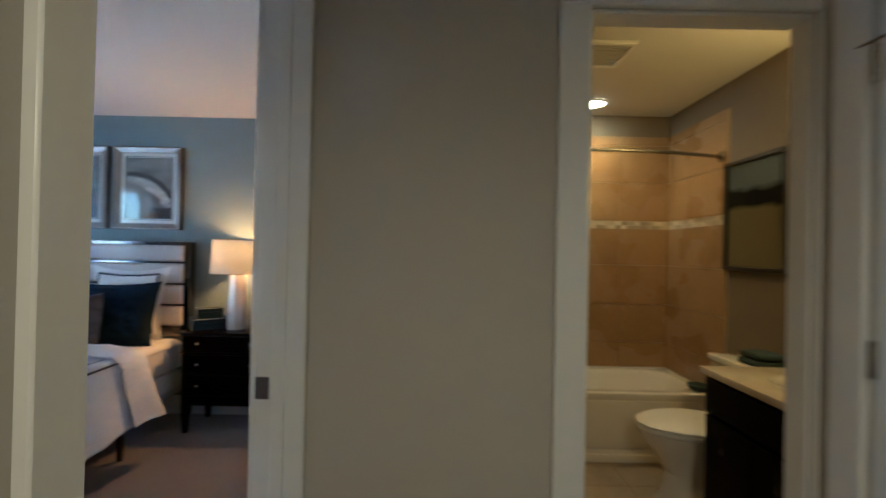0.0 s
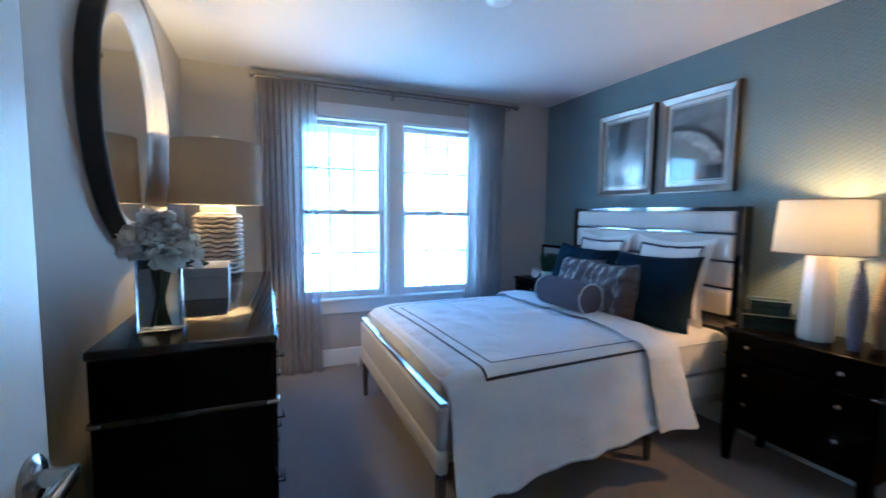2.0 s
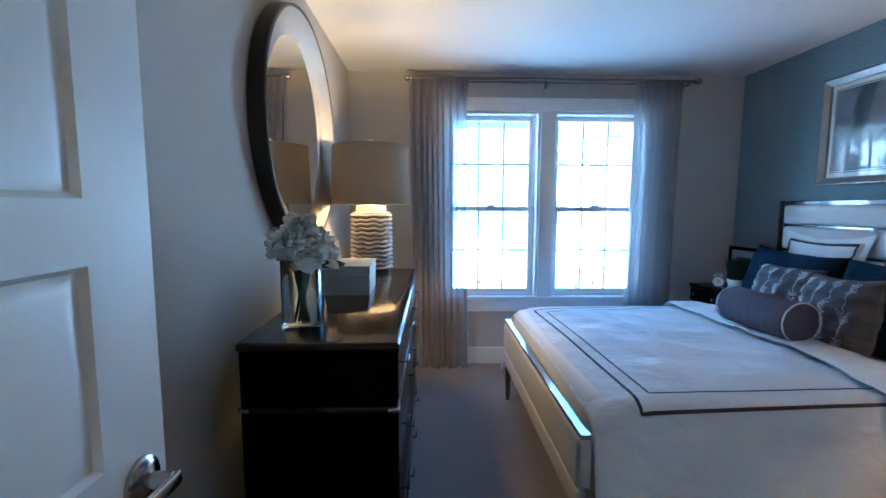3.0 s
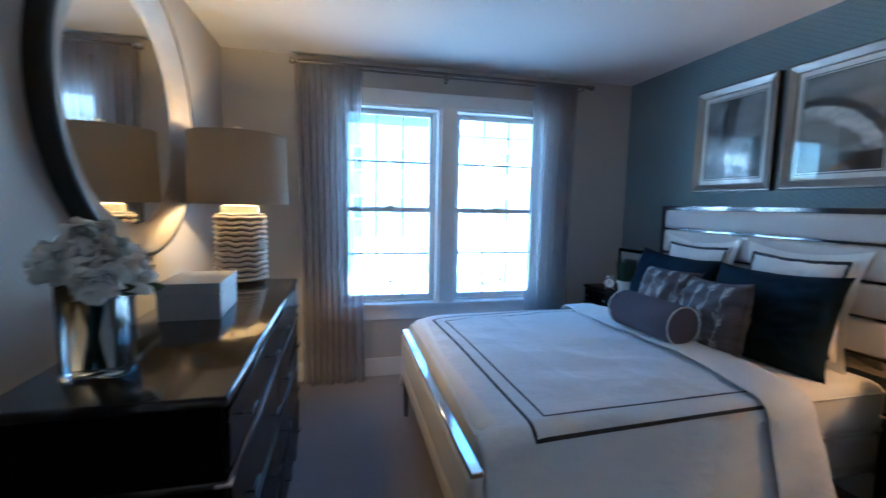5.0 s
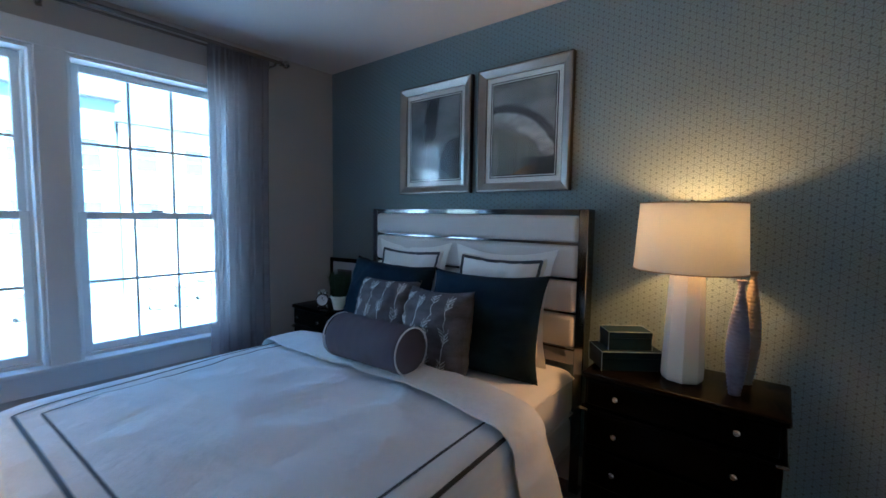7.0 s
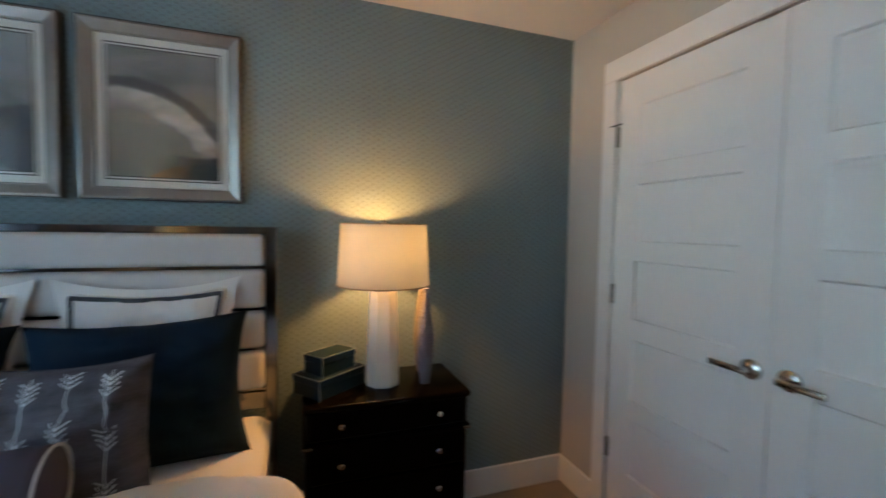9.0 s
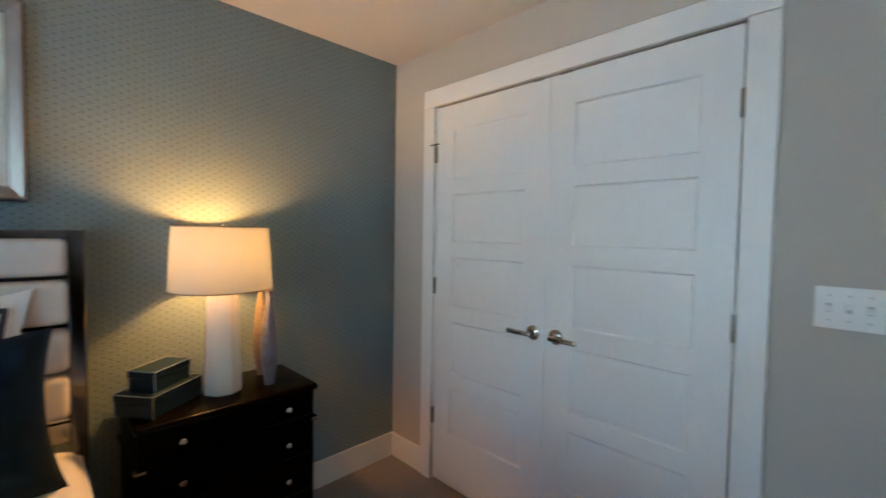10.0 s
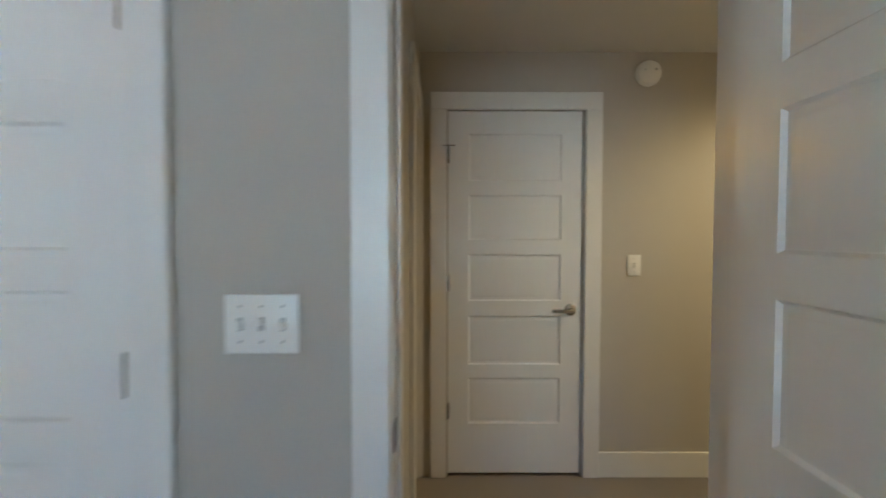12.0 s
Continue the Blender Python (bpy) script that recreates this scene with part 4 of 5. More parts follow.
for i, (x, y, turn, lean, tip) in enumerate(((-2.435, 2.475, 2, -1.0, 20), (-1.965, 2.365, -9, -4.0, 13))):
    w, h, t = 0.42, 0.38, 0.19
    p = pillow("arrow_pillow", (x, y, 0.616), turn, tip, w, h, t, THROW, "small grey pillow embroidered with white arrows", "arrow pillows", lean=lean, seed=40 + i * 3)
    part("seam", tube(bmesh.new(), [(sx * w / 2, 0, h / 2 + sz * h / 2) for sx, sz, k in rim_points(w, h)], 0.003, 6, True), THROW, p, smooth=True)
    part("embroidery", on_face(arrows(((-0.66, 0.05), (-0.22, -0.12), (0.22, 0.05), (0.66, -0.1))), w, h, t, 40 + i * 3, 0.0032), EMBROIDERY, p, "white stitched arrows", smooth=True)

bol = thing("bolster", (-2.108, 2.165, 0.778), "slate purple bolster cushion with white piping", "bolster", turn=3)
R0, L0 = 0.100, 0.208
bm = bmesh.new()
prof = [(0.0, -L0 - 0.012), (0.05, -L0 - 0.010), (R0 - 0.012, -L0 - 0.002), (R0, -L0 + 0.012)] + [(R0 + 0.0008 * math.sin(k * 0.9), -L0 + 0.02 + k * (2 * L0 - 0.04) / 48) for k in range(49)] + [(R0, L0 - 0.012), (R0 - 0.012, L0 + 0.002), (0.05, L0 + 0.010), (0.0, L0 + 0.012)]
lathe(bm, prof, 40, (0, 0, 0), "x")
for v in bm.verts:
    v.co.z *= 0.97
    if v.co.y ** 2 + v.co.z ** 2 > 0.006:
        pull = 1 + 0.03 * noise.noise((v.co.x * 11, math.atan2(v.co.z, v.co.y) * 1.1, 3.0)) + 0.008 * noise.noise((v.co.x * 60, math.atan2(v.co.z, v.co.y) * 2.0, 8.0))
        v.co.y, v.co.z = v.co.y * pull, v.co.z * pull
part("cushion", bm, BOLSTER, bol, smooth=True)
for s in (-1, 1):
    part("piping", tube(bmesh.new(), [(s * (L0 + 0.002), (R0 - 0.002) * math.cos(a), (R0 - 0.002) * 0.97 * math.sin(a)) for a in [2 * math.pi * i / 40 for i in range(40)]], 0.0036, 8, True), PIPING, bol)


# ---- case furniture ----
def knob(parent, x, y, z):
    return part("knob", lathed([(0.0, y - 0.024), (0.008, y - 0.0235), (0.0115, y - 0.019), (0.011, y - 0.014), (0.005, y - 0.010), (0.0045, y)], 18, (x, 0, z), "y"), NICKEL, parent)


def chest(name, place, w, d, h, waist, rows, cols, label, category, group="", turn=0.0, leg=0.16, handles="knob", top=ESPRESSO_TOP, band=ESPRESSO, front=ESPRESSO):
    """Front faces local -y. A lacquered chest with a bowed-edge top, a projecting waist with metal corner caps, and drawers."""
    c = thing(name, place, label, category, group, turn)
    part("top", boxed(((-w / 2, -d / 2, h - 0.026), (w / 2, d / 2, h), 0.009, 3)), top, c)
    part("body", boxed(((-w / 2 + 0.012, -d / 2 + 0.016, leg), (w / 2 - 0.012, d / 2 - 0.004, h - 0.026), 0.004, 1)), ESPRESSO, c)
    part("waist", boxed(((-w / 2 + 0.002, -d / 2 + 0.002, waist - 0.009), (w / 2 - 0.002, d / 2, waist + 0.009), 0.004, 2)), band, c)
    for sx in (-1, 1):
        for sy in (-1, 1):
            x0, x1 = sorted((sx * (w / 2 - 0.032), sx * (w / 2 + 0.002)))
            y0, y1 = sorted((sy * (d / 2 - 0.032), sy * (d / 2 + (0.002 if sy < 0 else 0.0))))
            part("corner_cap", boxed(((x0, y0, waist - 0.006), (x1, y1, waist + 0.006), 0.003, 2)), NICKEL, c)
            lx, ly = sx * (w / 2 - 0.04), sy * (d / 2 - 0.035)
            bm = bmesh.new()
            lathe(bm, [(0.021, 0), (0.034, leg), (0.034, leg + 0.01)], 4, (lx, ly, 0))
            bmesh.ops.rotate(bm, verts=bm.verts, cent=(lx, ly, 0), matrix=Matrix.Rotation(radians(45), 3, "Z"))
            part("leg", bm, ESPRESSO, c)
    for (z0, z1) in rows:
        for k in range(cols):
            x0 = -w / 2 + 0.02 + k * (w - 0.04) / cols
            x1 = x0 + (w - 0.04) / cols
            dr = part("drawer", boxed(((x0 + 0.004, -d / 2 + 0.004, z0 + 0.004), (x1 - 0.004, -d / 2 + 0.017, z1 - 0.004), 0.003, 1)), front, c)
            zc = (z0 + z1) / 2
            if handles == "knob":
                for f in (0.19, 0.81) if cols == 1 else (0.5,):
                    knob(dr, x0 + (x1 - x0) * f, -d / 2 + 0.005, zc)
            else:
                for f in (0.22, 0.78):
                    xc = x0 + (x1 - x0) * f
                    part("pull", tube(boxed(((xc - 0.035, -d / 2 - 0.020, zc - 0.003), (xc + 0.035, -d / 2 - 0.013, zc + 0.003), 0.002, 1)), [(xc - 0.028, -d / 2 + 0.006, zc), (xc - 0.028, -d / 2 - 0.016, zc)], 0.003), PULL_METAL, dr)
    return c


chest("nightstand", (-1.045, 2.795, F0), 0.655, 0.37, 0.7275, 0.577, [(0.595, 0.705), (0.43, 0.572), (0.27, 0.425)], 1, "black espresso nightstand with three drawers and round nickel knobs", "nightstand", "nightstands", leg=0.20)
chest("nightstand", (-3.145, 2.72, F0), 0.40, 0.37, 0.7275, 0.577, [(0.595, 0.705), (0.43, 0.572), (0.27, 0.425)], 1, "black espresso nightstand beside the window, holding a plant and a clock", "nightstand", "nightstands", leg=0.20)
dresser = chest("dresser", (-1.83, 0.148, F0), 1.385, 0.440, 0.965, 0.775, [(0.79, 0.93), (0.56, 0.765), (0.345, 0.555), (0.13, 0.34)], 2, "long black espresso dresser with a polished top", "dresser", turn=180, leg=0.12, handles="pull", top=DRESSER_TOP, band=DRESSER_TOP, front=DRESSER_FRONT)


# ---- lamps ----
def drum(parent, z0, z1, r0, r1, material, trim_material, label, n=56, th=0.003):
    bm = bmesh.new()
    lathe(bm, [(r0, z0), (r1, z1), (r1 - th, z1), (r0 - th, z0)], n)
    for f in [f for f in bm.faces if len(f.verts) > 4]:
        bm.faces.remove(f)
    a = bm.verts[:]
    for i in range(n):
        bm.faces.new((a[i], a[(i + 1) % n], a[3 * n + (i + 1) % n], a[3 * n + i]))
    s = part("shade", bm, material, parent, label)
    for z, r in ((z0, r0), (z1, r1)):
        part("shade_trim", tube(bmesh.new(), [(r * math.cos(t), r * math.sin(t), z) for t in [2 * math.pi * i / n for i in range(n)]], 0.0028, 6, True), trim_material, s)
    return s


lamp = thing("table_lamp", (-1.048, 2.79, 0.7085), "white ceramic eight-sided table lamp, lit, with a white drum shade", "table lamp", "table lamps", turn=10)
bm = bmesh.new()
lathe(bm, [(0.069, 0.0), (0.0725, 0.012), (0.073, 0.03), (0.060, 0.40), (0.056, 0.418), (0.02, 0.423)], 8)
part("base", bm, CERAMIC, lamp, smooth=False)
drum(lamp, 0.420, 0.670, 0.190, 0.176, SHADE_LIT, SHADE_TRIM, "white linen drum shade")
part("harp", tube(bmesh.new(), [(0, 0, 0.42), (0, 0, 0.46)], 0.008), NICKEL, lamp)
part("socket", lathed([(0.0, 0.455), (0.014, 0.457), (0.014, 0.485), (0.0, 0.487)], 16), NICKEL, lamp)
part("spider", tube(tube(tube(bmesh.new(), [(-0.174, 0, 0.655), (0.174, 0, 0.655)], 0.002, 6), [(0, -0.174, 0.655), (0, 0.174, 0.655)], 0.002, 6), [(0, 0, 0.655), (0, 0, 0.672)], 0.003, 6), NICKEL, lamp)
part("finial", lathed([(0.005, 0.668), (0.008, 0.674), (0.006, 0.684), (0.0, 0.688)], 14), NICKEL, lamp)

lamp2 = thing("table_lamp", (-2.515, 0.105, 0.9455), "lit wavy-ribbed cream lamp with a greige drum shade", "table lamp", "table lamps")
bm = bmesh.new()
NR = 13


def ribbed(u, v):
    a = 2 * math.pi * u
    z = v * 0.325
    row = z / 0.325 * NR + (0.13 * math.sin(9 * a + 9 * z) + 0.08 * math.sin(5 * a - 31 * z)) * min(1, 12 * v, 12 * (1 - v))
    r = 0.098 + 0.026 * abs(math.sin(math.pi * row)) ** 1.5
    return (r * math.cos(a), r * math.sin(a), z)


grid(bm, ribbed, 160, NR * 8, wrap=True)
part("base", bm, RIBBED, lamp2, "cream stoneware with wavy ribs", smooth=True)
part("base_core", lathed([(0.0, 0.0), (0.107, 0.001), (0.107, 0.323), (0.0, 0.324)], 40), TAN_CERAMIC, lamp2, "tan stoneware core")
part("base_cap", lathed([(0.0, 0.324), (0.114, 0.325), (0.114, 0.329), (0.088, 0.332), (0.086, 0.365), (0.07, 0.370), (0.02, 0.372)], 40), CERAMIC, lamp2)
part("neck", lathed([(0.022, 0.370), (0.022, 0.398), (0.01, 0.40), (0.01, 0.46), (0.0, 0.461)], 20), NICKEL, lamp2)
drum(lamp2, 0.378, 0.703, 0.225, 0.215, SHADE_GREY, SHADE_GREY, "greige linen drum shade")
part("spider", tube(tube(bmesh.new(), [(-0.213, 0, 0.695), (0.213, 0, 0.695)], 0.002, 6), [(0, -0.213, 0.695), (0, 0.213, 0.695)], 0.002, 6), NICKEL, lamp2)
part("finial", boxed(((-0.017, -0.017, 0.710), (0.017, 0.017, 0.745), 0.004, 2)), CERAMIC, lamp2, "square cream finial")


# ---- small things on the nightstands ----
def lidded(name, place, turn, w, d, h, label, category, group, material, edge, lid=0.35):
    b = thing(name, place, label, category, group, turn)
    zl = h * (1 - lid)
    part("box_body", boxed(((-w / 2 + 0.002, -d / 2 + 0.002, 0), (w / 2 - 0.002, d / 2 - 0.002, zl - 0.001), 0.0015, 1)), material, b)
    part("lid", boxed(((-w / 2, -d / 2, zl), (w / 2, d / 2, h), 0.0015, 1)), material, b)
    return b


def edges(parent, w, d, h, material, r=0.0018):
    bm = bmesh.new()
    X, Y = w / 2, d / 2
    tube(bm, [(-X, -Y, h), (X, -Y, h), (X, Y, h), (-X, Y, h)], r, 5, True)
    for x, y in ((-X, -Y), (X, -Y), (X, Y), (-X, Y)):
        tube(bm, [(x, y, 0), (x, y, h)], r, 5)
    part("edge_line", bm, material, parent, "pale edge lines")


b = lidded("storage_box", (-1.262, 2.80, 0.7075), 38, 0.245, 0.155, 0.078, "dark teal box with pale edges on the nightstand", "box", "teal boxes", TEAL_BOX, BOX_EDGE)
edges(b, 0.247, 0.157, 0.078, BOX_EDGE)
b = lidded("storage_box", (-1.262, 2.795, 0.7875), 38, 0.175, 0.105, 0.074, "small dark teal box with pale edges, stacked on a larger one", "box", "teal boxes", TEAL_BOX, BOX_EDGE)
edges(b, 0.177, 0.107, 0.074, BOX_EDGE)


def bottle(place, h, material, label, n_rib=30):
    bm = bmesh.new()
    prof = [(0.0, 0.0), (0.019, 0.0)]
    for i in range(n_rib * 3 + 1):
        t = i / (n_rib * 3)
        r = 0.0105 + 0.0245 * max(0.0, math.sin(math.pi * min(1.0, t * 0.93 + 0.11))) ** 1.15
        prof.append((r + 0.0022 * math.cos(2 * math.pi * i / 3), 0.002 + t * (h - 0.014)))
    prof += [(0.011, h - 0.008), (0.016, h - 0.003), (0.0165, h), (0.011, h), (0.009, h - 0.02), (0.0, h - 0.02)]
    lathe(bm, prof, 28)
    return solid("bottle_vase", place, bm, material, label, "vase", "bottle vases", smooth=True)


bottle((-0.876, 2.745, 0.7075), 0.405, GREY_CERAMIC, "tall slim ribbed lavender-grey vase on the nightstand")
bottle((-0.850, 2.895, 0.7075), 0.425, TAN_CERAMIC, "tall slim ribbed tan vase standing behind the lamp")

fr = thing("photo_frame", (-3.15, 2.83, 0.7075), "dark wooden picture frame standing on the nightstand", "picture frame", turn=8)
part("frame", boxed(((-0.135, -0.009, 0), (-0.108, 0.009, 0.305), 0.003, 1), ((0.108, -0.009, 0), (0.135, 0.009, 0.305), 0.003, 1), ((-0.108, -0.009, 0), (0.108, 0.009, 0.027), 0.003, 1), ((-0.108, -0.009, 0.278), (0.108, 0.009, 0.305), 0.003, 1)), ESPRESSO, fr)
# The mat takes the greyer box material: its shadow is put into the colour.
part("mat_board", boxed(((-0.108, -0.002, 0.027), (0.108, 0.004, 0.278))), WHITE_BOX, fr)
part("print", boxed(((-0.065, -0.0045, 0.075), (0.065, -0.0021, 0.225))), THROW, fr)
pot = thing("potted_grass", (-2.985, 2.66, 0.7075), "small white pot of dark green grass", "plant")
part("pot", lathed([(0.0, 0.0), (0.040, 0.0), (0.055, 0.070), (0.059, 0.072), (0.059, 0.088), (0.053, 0.088), (0.050, 0.078), (0.0, 0.078)], 28), CERAMIC, pot)
part("soil", lathed([(0.0, 0.074), (0.050, 0.0795), (0.0, 0.083)], 20), SOIL, pot)
bm = bmesh.new()
rnd = random.Random(4)
for _ in range(700):
    a, r = rnd.uniform(0, 6.283), 0.048 * math.sqrt(rnd.random())
    x, y, hgt, b2 = r * math.cos(a), r * math.sin(a), rnd.uniform(0.12, 0.185), rnd.uniform(0, 6.28)
    dx, dy = math.cos(b2) * 0.0014, math.sin(b2) * 0.0014
    ox, oy = x * rnd.uniform(0.3, 0.9), y * rnd.uniform(0.3, 0.9)
    p0, p1 = (x - dx, y - dy, 0.078), (x + dx, y + dy, 0.078)
    q0, q1 = (x + ox * 0.5 - dx, y + oy * 0.5 - dy, 0.078 + hgt * 0.6), (x + ox * 0.5 + dx, y + oy * 0.5 + dy, 0.078 + hgt * 0.6)
    vs = [bm.verts.new(p) for p in (p0, p1, q1, q0)]
    bm.faces.new(vs)
    bm.faces.new((vs[3], vs[2], bm.verts.new((x + ox * 1.1, y + oy * 1.1, 0.078 + hgt))))
part("grass", bm, GREEN, pot, kind="stuff", smooth=False)
clk = thing("alarm_clock", (-3.10, 2.61, 0.7075), "small silver twin-bell alarm clock", "clock", turn=50)
part("case", lathed([(0.0, 0.018), (0.036, 0.018), (0.040, 0.012), (0.040, -0.014), (0.037, -0.018), (0.034, -0.016), (0.0, -0.016)], 30, (0, 0, 0.052), "y"), CHROME, clk)
part("dial", lathed([(0.0, -0.0175), (0.033, -0.0175), (0.033, -0.0162), (0.0, -0.0162)], 28, (0, 0, 0.052), "y"), PLASTIC, clk)
part("clock_hand", boxed(((-0.0012, -0.0195, 0.052), (0.0012, -0.0182, 0.076)), ((0.0, -0.0195, 0.0508), (0.016, -0.0182, 0.0532))), DARK_GAP, clk)
for s in (-1, 1):
    part("bell", lathed([(0.017, 0.0), (0.015, 0.008), (0.008, 0.014), (0.0, 0.016)], 16, (s * 0.020, 0, 0.092)), CHROME, clk)
    part("foot", tube(bmesh.new(), [(s * 0.020, 0, 0.02), (s * 0.030, 0, 0.0)], 0.004, 8), CHROME, clk)
part("handle", tube(bmesh.new(), [(0.024 * math.cos(t), 0, 0.103 + 0.016 * math.sin(t)) for t in [math.pi * i / 10 for i in range(11)]], 0.0022, 8), CHROME, clk)


# ---- things on the dresser ----
b = lidded("keepsake_box", (-1.875, 0.105, 0.9455), 2, 0.265, 0.19, 0.122, "pale grey lacquered box with a lid on the dresser", "box", "", WHITE_BOX, PLASTIC, 0.3)
vase = thing("flower_vase", (-1.328, 0.060, 0.9455), "square clear glass vase of white hydrangea blossoms", "vase", turn=4)
bm = bmesh.new()
box(bm, (-0.055, -0.055, 0), (0.055, 0.055, 0.205), 0.004, 2)
top = [f for f in bm.faces if f.calc_center_median().z > 0.2 and abs(f.normal.z) > 0.9]
bmesh.ops.delete(bm, geom=top, context="FACES_ONLY")
box(bm, (-0.048, -0.048, 0.016), (0.048, 0.048, 0.2045), 0.004, 2)
top = [f for f in bm.faces if f.calc_center_median().z > 0.204 and abs(f.normal.z) > 0.9]
bmesh.ops.delete(bm, geom=top, context="FACES_ONLY")
part("glass", bm, VASE_GLASS, vase, "clear thick glass")
bm = bmesh.new()
rnd = random.Random(11)
for _ in range(11):
    a, r = rnd.uniform(0, 6.28), rnd.uniform(0.006, 0.036)
    tube(bm, [(r * math.cos(a), r * math.sin(a), 0.02), (r * 0.3 * math.cos(a + 2), r * 0.3 * math.sin(a + 2), 0.11), (r * 1.6 * math.cos(a + 2.6), r * 1.6 * math.sin(a + 2.6), 0.24)], 0.0035, 6)
part("stem", bm, GREEN, vase)
bm, lb = bmesh.new(), bmesh.new()


def leaf(bm, c, d, l, w, cup=0.25):
    d = Vector(d).normalized()
    s = d.cross(Vector((0.3, 0.2, 1))).normalized()
    u = s.cross(d)
    c = Vector(c)
    pts = [c, c + d * l * 0.35 + s * w * 0.5 - u * w * cup, c + d * l * 0.8 + s * w * 0.42, c + d * l, c + d * l * 0.8 - s * w * 0.42, c + d * l * 0.35 - s * w * 0.5 - u * w * cup, c + d * l * 0.5 + u * w * cup]
    v = [bm.verts.new(p) for p in pts]
    for i in range(6):
        bm.faces.new((v[i], v[(i + 1) % 6], v[6]))


heads = [((-0.045, -0.028, 0.245), 0.030), ((0.036, -0.042, 0.252), 0.031), ((0.010, 0.040, 0.248), 0.032), ((0.062, 0.028, 0.222), 0.029), ((-0.062, 0.032, 0.212), 0.028), ((-0.005, -0.005, 0.298), 0.032), ((-0.012, 0.064, 0.205), 0.026)]
for (cx, cy, cz), R in heads:
    for _ in range(15):
        d = Vector((rnd.gauss(0, 1), rnd.gauss(0, 1), rnd.gauss(0.3, 0.8))).normalized()
        c = Vector((cx, cy, cz)) + d * R * rnd.uniform(0.7, 1.0)
        t1 = d.orthogonal().normalized()
        t2 = d.cross(t1)
        for k in range(4):
            a = k * math.pi / 2 + rnd.uniform(-0.2, 0.2)
            leaf(bm, c, (t1 * math.cos(a) + t2 * math.sin(a)) + d * 0.35, rnd.uniform(0.034, 0.050), rnd.uniform(0.034, 0.046))
    for _ in range(2):
        a = rnd.uniform(0, 6.28)
        leaf(lb, (cx, cy, cz - R * 0.6), (math.cos(a), math.sin(a), -0.1), 0.07, 0.04)
part("blossoms", bm, PETAL, vase, "white hydrangea petals", kind="stuff", smooth=True)
part("leaves", lb, GREEN, vase, kind="stuff", smooth=True)

mir = thing("wall_mirror", (-2.125, SOUTH + 0.001, 1.66), "large round wall mirror with a deep black and silver frame", "mirror")
part("outer_rim", lathed([(0.400, 0.0), (0.540, 0.0), (0.545, 0.004), (0.545, 0.062), (0.540, 0.067), (0.532, 0.067), (0.528, 0.060)], 128, (0, 0, 0), "y", False), BLACK_WOOD, mir, "deep black rim")
bm = bmesh.new()
N = 128
rr = []
for r, y in ((0.532, 0.063), (0.515, 0.060), (0.500, 0.048), (0.470, 0.042), (0.458, 0.031), (0.430, 0.025), (0.420, 0.014)):
    rr.append([bm.verts.new((r * math.cos(2 * math.pi * i / N), y, r * math.sin(2 * math.pi * i / N))) for i in range(N)])
for a, c in zip(rr, rr[1:]):
    for i in range(N):
        bm.faces.new((a[i], a[(i + 1) % N], c[(i + 1) % N], c[i]))
part("bevel_ring", bm, MIRROR_RIM, mir, "satin silver stepped ring")
part("mirror_glass", lathed([(0.0, 0.004), (0.425, 0.004), (0.425, 0.015), (0.0, 0.015)], 96, (0, 0, 0), "y"), MIRROR, mir, "clear mirror glass")


